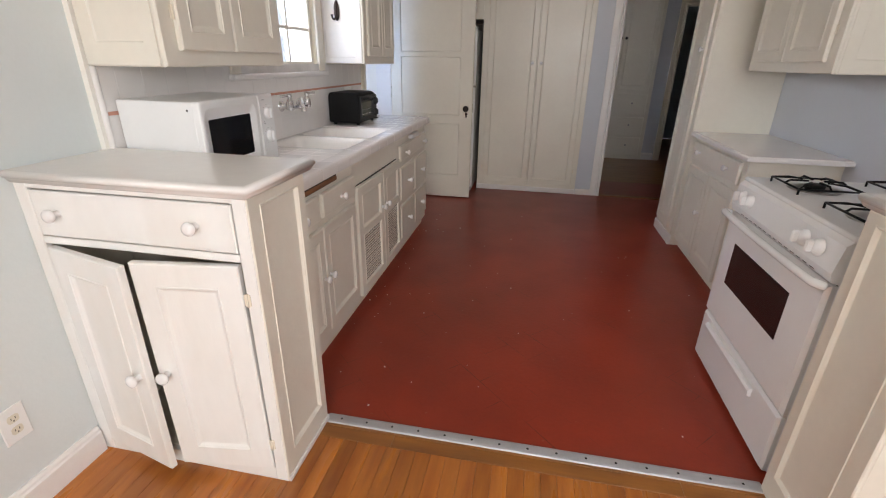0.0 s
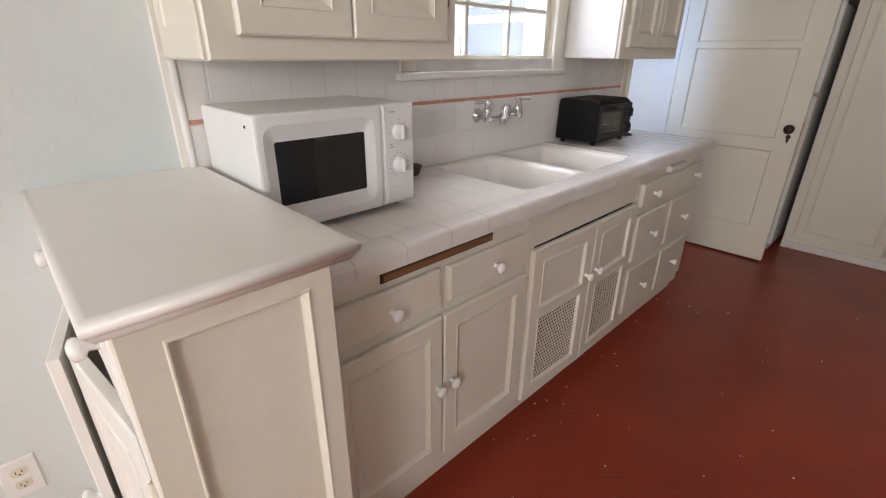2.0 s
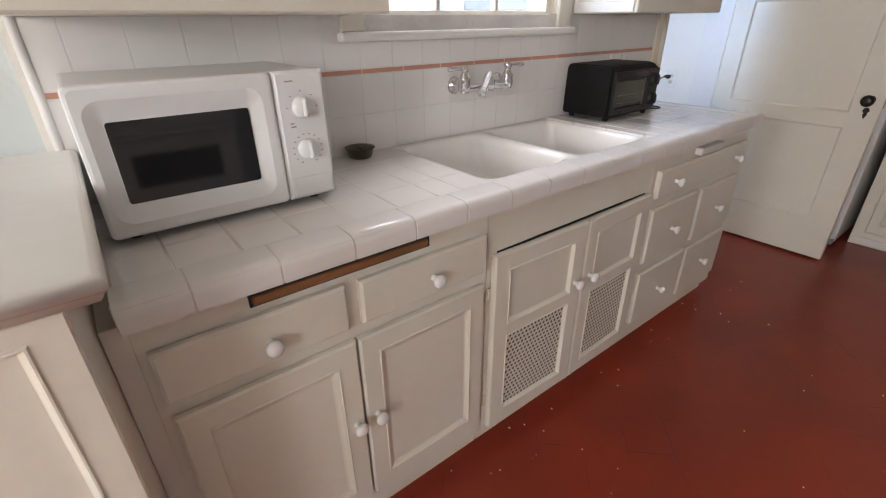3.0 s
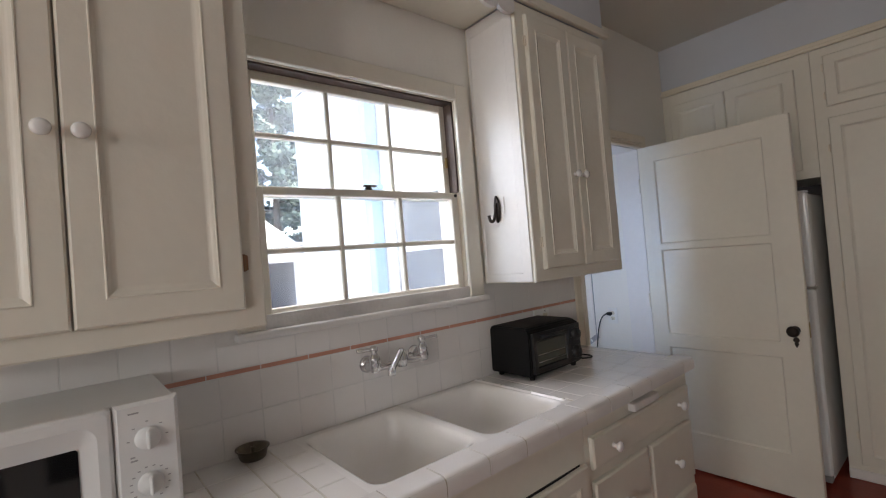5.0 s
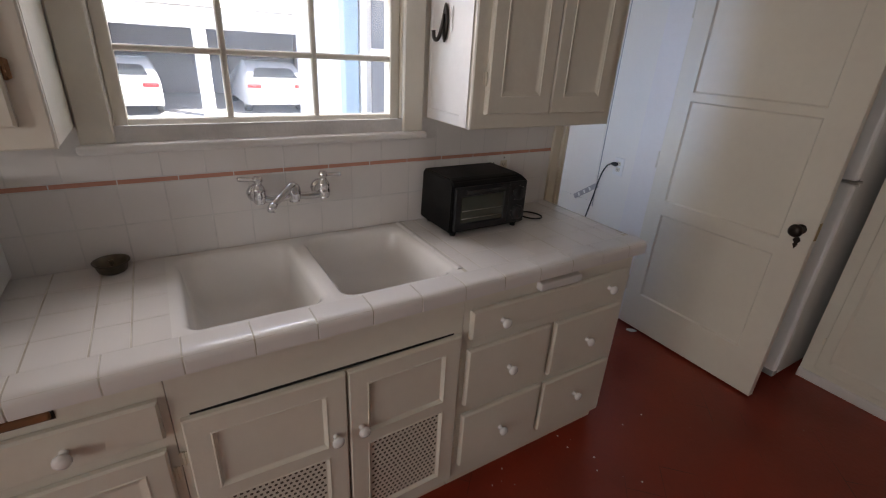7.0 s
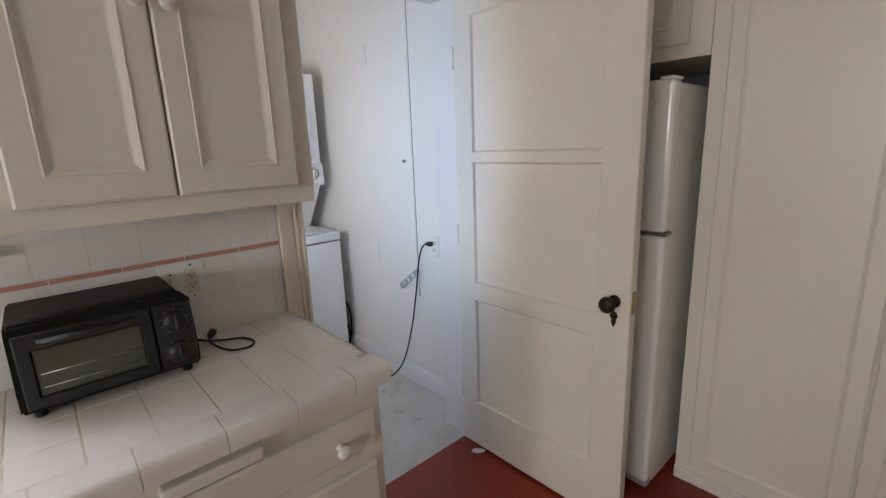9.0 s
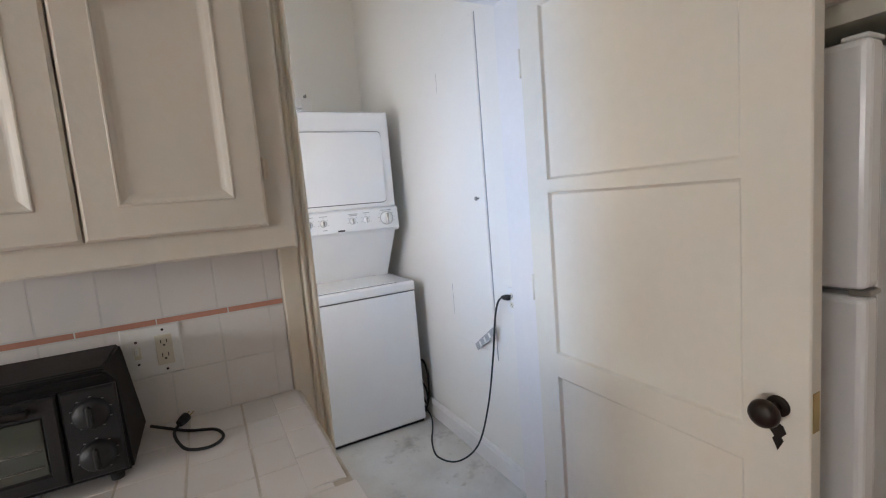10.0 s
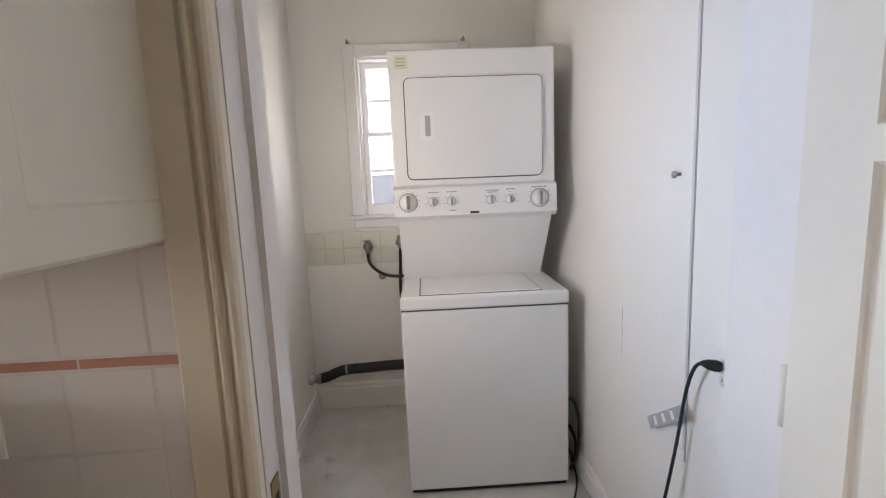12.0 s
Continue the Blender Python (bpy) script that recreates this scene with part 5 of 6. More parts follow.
for nm, a, b in (("freezer_door", 1.108, 1.638), ("fridge_door", .06, 1.094)):
    d = part(nm, box(-1.292, FRX, FRY, FRY + .070, a, b, .016, 3), ENAMEL, fr)
    z0, z1 = (b - .25, b - .02) if nm == "fridge_door" else (a + .02, a + .23)
    part("handle", box(-1.286, -1.242, FRY - .030, FRY + .002, z0, z1, .008, 2), ENAMEL, d)
part("seal", box(-1.28, FRX - .014, FRY + .069, FRY + .083, .065, 1.622), GREY_PRINT, fr)
part("mid_hinge", box(FRX - .035, FRX + .004, FRY + .008, FRY + .066, 1.0945, 1.1075, .003), STEEL, fr)
part("top_hinge", box(FRX - .055, FRX - .006, FRY + .010, FRY + .088, 1.638, 1.648, .003), PLASTIC, fr)
part("toe_grille", box(-1.28, FRX - .014, FRY + .035, FRY + .084, .012, .058, .004), GREY_PRINT, fr)
for fx in (-1.25, -.63):
    for fy in (FRY + .11, 5.92):
        part("foot", lathe(bm_new(), [(0, 0), (.018, 0), (.016, .021), (0, .022)], Matrix.Translation((fx, fy, 0)), 12), BLACK, fr)

# ---------------------------------------------------------------- open laundry door
ld = thing("door_1", (-1.385, 4.945, 0), "cream three-panel laundry door standing open into the kitchen", "door", kind="structure")
Md = facing("-y", 4.962)
dx0, dx1 = -1.386, -.576
panels = [(dx0 + .098, dx1 - .124, 1.412, 1.945), (dx0 + .098, dx1 - .124, .838, 1.373), (dx0 + .098, dx1 - .124, .24, .760)]
leaf = part("leaf", slab(bm_new(), Md, dx0, dx1, .012, 2.042, 0, .038, panels, .010, .009, .003), CREAM, ld)
kp = Vector((-.632, 4.924, .908))
part("rose", lathe(bm_new(), [(.0, 0), (.022, 0), (.022, .003), (.017, .006), (0, .007)], at_axis(kp, (0, -1, 0)), 20), BRONZE, leaf)
dk = part("door_knob", lathe(bm_new(), [(.009, .006), (.008, .03), (.014, .034), (.025, .042), (.029, .052), (.026, .063), (.014, .069), (0, .07)], at_axis(kp, (0, -1, 0)), 24), BRONZE, leaf)
bm = bm_new()
prism(bm, [(-.632 + a, .854 + b) for a, b in ((0, -.040), (.010, -.018), (.006, -.012), (.015, .0), (.009, .014), (.0, .018), (-.009, .014), (-.015, 0), (-.006, -.012), (-.010, -.018))], facing("-y", 4.924), .003)
part("key_plate", bm, BRONZE, leaf)
part("latch_plate", box(-.5765, -.5745, 4.931, 4.955, .87, .95), BRASS, leaf)
for hz in (.28, 1.05, 1.80):
    part("hinge", tube(bm_new(), [(-1.392, 4.930, hz - .045), (-1.392, 4.930, hz + .045)], .006, 10), CREAM, ld)

# ---------------------------------------------------------------- laundry room
wd = thing("stacked_washer_dryer", (-3.0, 4.67, 0), "white stacked washer and dryer with dials", "washer dryer")
wy0, wy1 = 4.318, 5.030
part("washer_body", box(-3.36, -2.652, wy0, wy1, .022, .842, .010, 2), ENAMEL, wd)
bm = bm_new()
bx(bm, -3.36, -2.645, wy0 - .002, wy1 + .002, .846, .905, .012, 2)
wt = part("washer_top", bm, ENAMEL, wd)
part("lid", box(-3.05, -2.672, wy0 + .085, wy1 - .115, .9045, .911, .003), ENAMEL, wt)
part("lid_gap", box(-3.056, -2.667, wy0 + .080, wy1 - .110, .9045, .906), SEAM, wt)
part("seam", box(-3.35, -2.6535, wy0 + .002, wy1 - .002, .8415, .8465), SEAM, wd)
# Black block standing in for the shade beneath the washer.
part("base_gap", box(-3.34, -2.665, wy0 + .01, wy1 - .01, .006, .022), BLACK, wd)
for fx in (-3.31, -2.69):
    for fy in (wy0 + .04, wy1 - .04):
        part("foot", lathe(bm_new(), [(0, 0), (.016, 0), (.016, .02), (0, .022)], Matrix.Translation((fx, fy, 0)), 12), BLACK, wd)
dy0, dy1 = 4.308, 5.016
bm = bm_new()
prism(bm, [(-3.36, .905), (-3.03, .905), (-2.815, 1.215), (-3.36, 1.215)], basis((0, dy1 - .012, 0), (1, 0, 0), (0, 0, 1), (0, -1, 0)), dy1 - dy0 - .024)
bmesh.ops.recalc_face_normals(bm, faces=bm.faces)
part("pedestal", bm, ENAMEL, wd)
part("dryer_body", box(-3.36, -2.80, dy0, dy1, 1.36, 1.928, .010, 2), ENAMEL, wd)
bm = bm_new()
prism(bm, [(-3.36, 1.214), (-2.80, 1.214), (-2.775, 1.232), (-2.785, 1.350), (-2.80, 1.361), (-3.36, 1.361)], basis((0, dy1 + .002, 0), (1, 0, 0), (0, 0, 1), (0, -1, 0)), dy1 - dy0 + .004)
bmesh.ops.recalc_face_normals(bm, faces=bm.faces)
cpn = part("control_panel", bm, PLASTIC, wd)
for y, r in ((4.368, .037), (4.475, .018), (4.555, .018), (4.728, .018), (4.812, .018), (4.942, .037)):
    M = at_axis((-2.7798, y, 1.292), (1, 0, .085))
    k = part("dial", lathe(bm_new(), [(r, 0), (r * .97, .006), (r * .82, .010), (r * .8, .012), (0, .0125)], M, 24), PLASTIC, cpn)
    part("dial_ring", lathe(bm_new(), [(r * .98, 0), (r * 1.13, 0), (r * 1.13, .0015), (r * .98, .0015)], M, 24), RING, cpn)
    part("grip", box(-2.774, -2.755, y - r * .2, y + r * .2, 1.292 - r * .8, 1.292 + r * .8, .002), STEEL, k)
    for j in range(9 if r > .03 else 5):
        an = radians(200 - 220 * j / (8 if r > .03 else 4))
        yy, zz = y + (r + .012) * math.cos(an), 1.292 + (r + .012) * math.sin(an)
        sx = -2.775 - .0847 * (zz - 1.232)
        part("tick", box(-2.7855, sx + .0008, yy - .004, yy + .004, zz - .0012, zz + .0012), GREY_PRINT, cpn)
part("badge", box(-2.7795, -2.7740, 4.635, 4.675, 1.236, 1.245), BLACK, cpn)
for y, z, w in ((4.455, 1.330, .045), (4.535, 1.330, .045), (4.545, 1.250, .030), (4.705, 1.330, .060), (4.712, 1.322, .044), (4.795, 1.332, .040), (4.905, 1.338, .070)):
    part("print_bar", box(-2.7855, -2.7742 - .0847 * (z - 1.232), y, y + w, z, z + .004), GREY_PRINT, cpn)
MY = facing("+x", -2.80)
part("door_gap", prism(bm_new(), rounded(4.369, 4.961, 1.387, 1.814, .027, 5), MY, .0015), SEAM, wd)
bm = bm_new()
prism(bm, rounded(4.374, 4.956, 1.392, 1.809, .022, 5), MY @ Matrix.Translation((0, 0, .0015)), .012)
es = [e for e in bm.edges if all((MY.inverted() @ v.co).z > .012 for v in e.verts)]
bmesh.ops.bevel(bm, geom=es, offset=.004, segments=2, affect="EDGES")
dd = part("dryer_door", bm, ENAMEL, wd)
part("door_handle", prism(bm_new(), rounded(4.432, 4.496, 1.555, 1.668, .008, 3), MY @ Matrix.Translation((0, 0, .0132)), .004), PLASTIC, dd)
part("handle_cup", prism(bm_new(), rounded(4.455, 4.478, 1.570, 1.655, .004, 3), MY @ Matrix.Translation((0, 0, .0172)), .0006), GREY_PRINT, dd)
part("sticker", slab(bm_new(), MY, 4.335, 4.392, 1.850, 1.905, 0, .0006, ease=.0002), IVORY, wd)
for z in (1.862, 1.876, 1.890):
    part("print_bar", slab(bm_new(), MY, 4.345, 4.380, z, z + .004, .0006, .001, ease=.0002), GREY_PRINT, wd)
part("top_strip", box(-2.90, -2.85, 4.55, 4.72, 1.928, 1.937, .002), BLACK, wd)

wl = thing("window_2", (XL, 4.375, 1.19), "small white double-hung laundry window partly behind the dryer", "window", kind="structure")
ML = facing("+x", XL)
bm = bm_new()
slab(bm, ML, 4.012, 4.082, 1.20, 2.165, 0, .018)
slab(bm, ML, 4.668, 4.738, 1.20, 2.165, 0, .018)
slab(bm, ML, 4.082, 4.668, 2.095, 2.165, 0, .018)
slab(bm, ML, 4.02, 4.73, 1.125, 1.178, 0, .014)
part("window_casing", bm, WHITE, wl)
part("window_sill", box(XL - .14, XL + .035, 3.99, 4.76, 1.178, 1.200, .005), WHITE, wl)
bm = bm_new()
bx(bm, XL - .148, XL - .002, 4.081, 4.096, 1.2005, 2.099)
bx(bm, XL - .148, XL - .002, 4.654, 4.669, 1.2005, 2.099)
bx(bm, XL - .148, XL - .002, 4.096, 4.654, 2.085, 2.099)
part("window_frame", bm, WHITE, wl)
sash(XL - .065, XL - .03, 4.097, 4.653, 1.2015, 1.685, .06, .025, .034, 1, 2, wl, WHITE)
sash(XL - .105, XL - .07, 4.097, 4.653, 1.66, 2.084, .03, .035, .034, 1, 2, wl, WHITE)
for y in (4.045, 4.70):
    br = thing("rod_bracket", (XL + .01, y, 2.165), "small metal curtain rod bracket above the laundry window", "bracket", "curtain brackets")
    part("plate", lathe(bm_new(), [(.012, 0), (.012, .003), (0, .0035)], at_axis((XL, y, 2.178), (1, 0, 0)), 12), STEEL, br)
    part("pin", tube(bm_new(), [(XL + .002, y, 2.178), (XL + .03, y, 2.178), (XL + .034, y, 2.188)], .004, 8), STEEL, br)


def wall_valve(y, z):
    v = thing("water_valve", (XL, y, z), "metal hose valve on the laundry wall", "valve", "laundry valves")
    part("flange", lathe(bm_new(), [(.03, 0), (.03, .003), (.018, .008), (.012, .05)], at_axis((XL + .006, y, z), (1, 0, 0)), 18), STEEL, v)
    part("stem", tube(bm_new(), [(XL + .05, y, z - .03), (XL + .05, y, z + .03)], .013, 10), STEEL, v)
    part("wheel", lathe(bm_new(), [(.006, .03), (.019, .036), (.019, .045), (.005, .048)], Matrix.Translation((XL + .05, y, z)), 14), STEEL, v)
    return v


wall_valve(4.09, 1.01)
wall_valve(4.285, 1.03)
hs = thing("supply_hose", (XL + .08, 4.2, .9), "black rubber water supply hose behind the washer", "hose")
part("hose", tube(bm_new(), smooth_path([(XL + .05, 4.09, .98), (XL + .055, 4.10, .92), (XL + .07, 4.15, .87), (XL + .09, 4.22, .845), (XL + .10, 4.33, .84)]), .009, 10), RUBBER, hs)
hs = thing("supply_hose", (XL + .08, 4.29, .6), "black rubber hose hanging from the second valve", "hose")
part("hose", tube(bm_new(), smooth_path([(XL + .05, 4.285, 1.0), (XL + .055, 4.28, .90), (XL + .06, 4.275, .78), (XL + .075, 4.28, .65), (XL + .10, 4.31, .52), (XL + .12, 4.36, .46)]), .009, 10), RUBBER, hs)
cap = thing("pipe_cap", (XL, 4.16, .83), "small round pipe cap on the laundry wall", "pipe cap")
part("cap", lathe(bm_new(), [(.024, 0), (.024, .004), (.014, .010), (.010, .014), (0, .015)], at_axis((XL, 4.165, .83), (1, 0, 0)), 14), STEEL, cap)
dp = thing("drain_pipe", (-3.38, 4.0, .27), "black drain hose with metal coupling from the side wall", "drain pipe")
part("hose", tube(bm_new(), smooth_path([(-3.37, 3.78, .262), (-3.38, 3.83, .27), (-3.39, 3.88, .288), (-3.40, 3.94, .298), (-3.40, 4.06, .303), (-3.40, 4.20, .310), (-3.40, 4.36, .312)]), .030, 12), RUBBER, dp)
part("coupling", lathe(bm_new(), [(.034, 0), (.034, .02), (.026, .022), (.026, .05), (.031, .052), (.031, .07), (0, .071)], at_axis((-3.37, LY0 + .001, .262), (0, 1, 0)), 18), STEEL, dp)
part("clamp", lathe(bm_new(), [(.032, 0), (.0335, .002), (.0335, .012), (.032, .014)], at_axis((-3.397, 3.93, .296), (0, 1, .1)), 16), STEEL, dp)
gv = thing("gas_valve", (-3.46, 4.29, .20), "yellow gas hose connector low behind the washer", "gas valve")
part("connector", tube(bm_new(), [(XL + .02, 4.285, .235), (XL + .08, 4.285, .235), (XL + .10, 4.30, .22)], .016, 10), YELLOW, gv)
part("collar", lathe(bm_new(), [(.02, 0), (.02, .02), (0, .021)], at_axis((XL + .018, 4.285, .235), (1, 0, 0)), 14), BRASS, gv)

# ironing-board cupboard let into the side wall
ic = thing("ironing_cupboard", (-2.12, LY1, .62), "flush white ironing cupboard door in the laundry wall", "cupboard")
MI = facing("-y", LY1)
CRACKS = ((-2.328, .74, .86), (-2.329, .87, .91), (-2.326, 1.93, 2.03))
# Flat grey edges paint the shade of the groove round the door.
part("shadow_groove", slab(bm_new(), MI, -2.3175, -1.922, .617, 2.19, 0, .0014, ease=.0004), GREY_PRINT, ic)
part("groove_end", slab(bm_new(), MI, -1.930, -1.922, .585, .617, 0, .0012, ease=.0003), GREY_PRINT, ic)
part("door", slab(bm_new(), MI, -2.316, -1.928, .6185, 2.1885, .0, .006, ease=.003), WALL_WHITE, ic)
for a, z0, z1 in CRACKS:
    part("edge_crack", slab(bm_new(), MI, a, a + .003, z0, z1, 0, .0006, ease=.0002), GREY_PRINT, ic)
part("knob", lathe(bm_new(), [(.004, 0), (.004, .010), (.010, .014), (.009, .020), (0, .022)], at_axis((-1.985, LY1 - .006, 1.367), (0, -1, 0)), 14), STEEL, ic)
po = outlet("wall_outlet", MI, -1.775, .905, "white outlet with the laundry cord plugged in")
pc = thing("power_cord", (-2.2, 5.06, 0), "dark green power cord looping from outlet to washer", "power cord")
part("plug", lathe(bm_new(), [(0, 0), (.012, .001), (.014, .012), (.012, .028), (.006, .042), (0, .044)], at_axis((-1.785, LY1 - .007, .918), (-.45, -1, .15)), 14), RUBBER, pc)
cpts = [(-1.805, 5.085, .925), (-1.85, 5.085, .89), (-1.885, 5.085, .80), (-1.915, 5.08, .62), (-1.96, 5.06, .36), (-2.02, 5.02, .14), (-2.12, 4.95, .03), (-2.25, 4.90, .008), (-2.40, 4.94, .008), (-2.55, 5.02, .008), (-2.68, 5.075, .008), (-2.80, 5.09, .03)]
part("cord", tube(bm_new(), smooth_path(cpts), .0046, 8), mat("green_black_cord", (.015, .03, .028), .5, var=.1), pc)
part("coil", tube(bm_new(), smooth_path([(-2.74, 5.065, .02), (-2.72, 5.09, .12), (-2.72, 5.095, .27), (-2.74, 5.08, .36), (-2.78, 5.06, .33), (-2.77, 5.05, .18), (-2.73, 5.08, .07), (-2.75, 5.09, .16), (-2.78, 5.07, .22)]), .0065, 8), RUBBER, pc)
bm = bm_new()
slab(bm, basis((-1.905, 5.095, .745), (-.81, 0, -.585), (-.585, 0, .81), (0, -1, 0)), -.01, .22, -.018, .018, 0, .0012, ease=.0004)
tag = part("paper_tag", bm, mat("grey_paper_tag", (.50, .49, .49), .7, var=.15, scale=30, fine=90), pc)
for i in range(6):
    bm = bm_new()
    slab(bm, basis((-1.905, 5.095, .745), (-.81, 0, -.585), (-.585, 0, .81), (0, -1, 0)), .03 + .027 * i, .045 + .027 * i, -.012, .012, .0012, .0016, ease=.0001)
    part("print_bar", bm, PLATE_WHITE if i % 2 else GREY_PRINT, tag)

# laundry side window; lamps on its room side stand in for its daylight
wsd = thing("window_3", (-1.98, LY0 - .1, .95), "white framed side window of the laundry with grey panes", "window", kind="structure")
bm = bm_new()
for b in ((-2.30, -2.235, LY0 - .175, LY0 - .10, .93, 1.86), (-1.725, -1.66, LY0 - .175, LY0 - .10, .93, 1.86), (-2.235, -1.725, LY0 - .175, LY0 - .10, 1.80, 1.86), (-2.235, -1.725, LY0 - .175, LY0 - .10, .93, .99), (-2.235, -1.725, LY0 - .15, LY0 - .12, 1.49, 1.53)):
    bx(bm, *b, .004)
part("window_frame", bm, WHITE, wsd)
FROSTED = mat("frosted_pane", (0.48, 0.49, 0.50), 0.3, var=0.05, scale=3, fine=40, bump=0.05)
for z0, z1 in ((.99, 1.49), (1.53, 1.80)):
    part("pane", box(-2.234, -1.726, LY0 - .140, LY0 - .137, z0, z1), FROSTED, wsd)
    part("insect_screen", box(-2.234, -1.726, LY0 - .146, LY0 - .144, z0 + .001, z1 - .001), SCREEN, wsd)
# Unseen blind, added so that the panes don't show a dark inside.
part("blind", box(-2.233, -1.727, LY0 - .128, LY0 - .124, .992, 1.798), WALL_WHITE, wsd, "unseen pale blind added behind the panes")

# ---------------------------------------------------------------- hall
lc = thing("linen_cupboard", (1.28, 7.68, 0), "cream built-in linen cupboard with three drawers and dark knobs", "linen cupboard")
MH = facing("-y", 7.70)
part("face_frame", slab(bm_new(), MH, .90, 1.655, .0, 2.40, .0005, .03, ease=.003), CREAM, lc)
for z0, z1 in ((.06, .32), (.36, .61), (.65, .93)):
    d = part("drawer", slab(bm_new(), MH, .96, 1.60, z0, z1, .0305, .046, ease=.006), CREAM, lc)
    knob(d, (1.40, 7.654, (z0 + z1) / 2 + .02), (0, -1, 0), .014, STEEL)
for a, b, ku in ((.96, 1.148, 1.118), (1.154, 1.60, 1.185)):
    d = cupboard_door(lc, MH, a, b, .985, 2.34, .0305, [(a + .05, b - .05, 1.04, 2.28)], CREAM)
    knob(d, (ku, 7.651, 1.665), (0, -1, 0), .018, BRONZE)

# ---------------------------------------------------------------- outdoors
GZ = -.62
solo("ground", box(-400, 400, -400, 400, GZ - .2, GZ), CONCRETE, "pale concrete driveway and yard", "ground", "structure")
CX = -15.0
cpo = thing("carport", (CX, 3, GZ), "white stucco carport with pillars and a pitched shingle roof", "carport")
bm = bm_new()
bx(bm, CX - 7, CX - .35, -6, -5.8, GZ, 2.0)
bx(bm, CX - 7, CX - 6.8, -5.8, 8.3, GZ, 2.0)
bx(bm, CX - 6.8, CX - .36, 8.1, 8.3, GZ, 2.0)
# Inner walls coloured dark to carry the carport's shade.
part("back_wall", bm, mat("carport_shade_stucco", (.15, .15, .16), .9, var=.1, scale=.6, fine=20, bump=.4), cpo)
part("beam", box(CX - .35, CX, -6, 8.3, 1.72, 2.25, .02), STUCCO, cpo)
part("end_wall", box(CX - .34, CX - .01, 8.05, 8.3, GZ, 1.721), STUCCO, cpo)
for y in (-3.6, .05, 3.73):
    part("pillar", box(CX - .32, CX - .02, y, y + .34, GZ, 1.725, .015), STUCCO, cpo)
bm = bm_new()
prism(bm, [(-6.3, 2.25), (8.1, 2.25), (6.4, 3.55), (4.4, 4.6), (-6.3, 4.6)], basis((CX + .25, 0, 0), (0, 1, 0), (0, 0, 1), (-1, 0, 0)), .2)
bmesh.ops.recalc_face_normals(bm, faces=bm.faces)
part("gable", bm, STUCCO, cpo)
bm = bm_new()
bx(bm, CX - 7.1, CX + .4, -6.4, 8.35, 2.252, 2.35)
part("roof", bm, ROOFING, cpo)
apt = thing("apartment_building", (-14, 12, GZ), "tall white stucco apartment building across the drive", "building")
part("wall", box(-15.2, -13.6, 8.4, 30, GZ, 9.5), STUCCO, apt)
part("roof", box(-15.5, -13.3, 8.2, 30.3, 9.5, 9.8, .03), ROOFING, apt)
for y in (10.0, 13.8):
    for z in (.6, 3.6):
        w_ = part("window", box(-13.6, -13.56, y, y + 1.3, z, z + 1.5, .01), WHITE, apt)
        part("pane", box(-13.562, -13.552, y + .1, y + 1.2, z + .1, z + 1.4), CAR_GLASS, w_)
nb = thing("low_house", (-14, -14, GZ), "low white stucco neighbouring house", "house")
part("wall", box(-24, -13, -26, -7.5, GZ, 3.0), STUCCO, nb)
part("roof", box(-24.4, -12.6, -26.4, -7.1, 3.0, 3.3, .02), ROOFING, nb)
# outside faces of this house
ds = thing("downspout", (-2.42, 3.53, GZ), "pale blue square metal downspout on the outer laundry wall", "downspout")
part("pipe", box(-2.46, -2.375, 3.482, 3.563, GZ + .12, 3.1, .008, 2), BLUE_PAINT, ds)
for z in (.2, 1.9):
    part("strap", box(-2.475, -2.36, 3.476, 3.569, z, z + .03, .003), BLUE_PAINT, ds)
part("shoe", box(-2.46, -2.375, 3.36, 3.563, GZ + .04, GZ + .125, .01), BLUE_PAINT, ds)
wall_box("wall_outside", [(-1.60, -1.552, -2.75, 2.38, GZ, 3.2), (-1.60, -1.552, 3.43, 3.57, GZ, 3.2), (-1.60, -1.552, 2.38, 3.43, GZ, 1.18), (-1.60, -1.552, 2.38, 3.43, 2.16, 3.2)], STUCCO, "white stucco outer wall round the kitchen window")


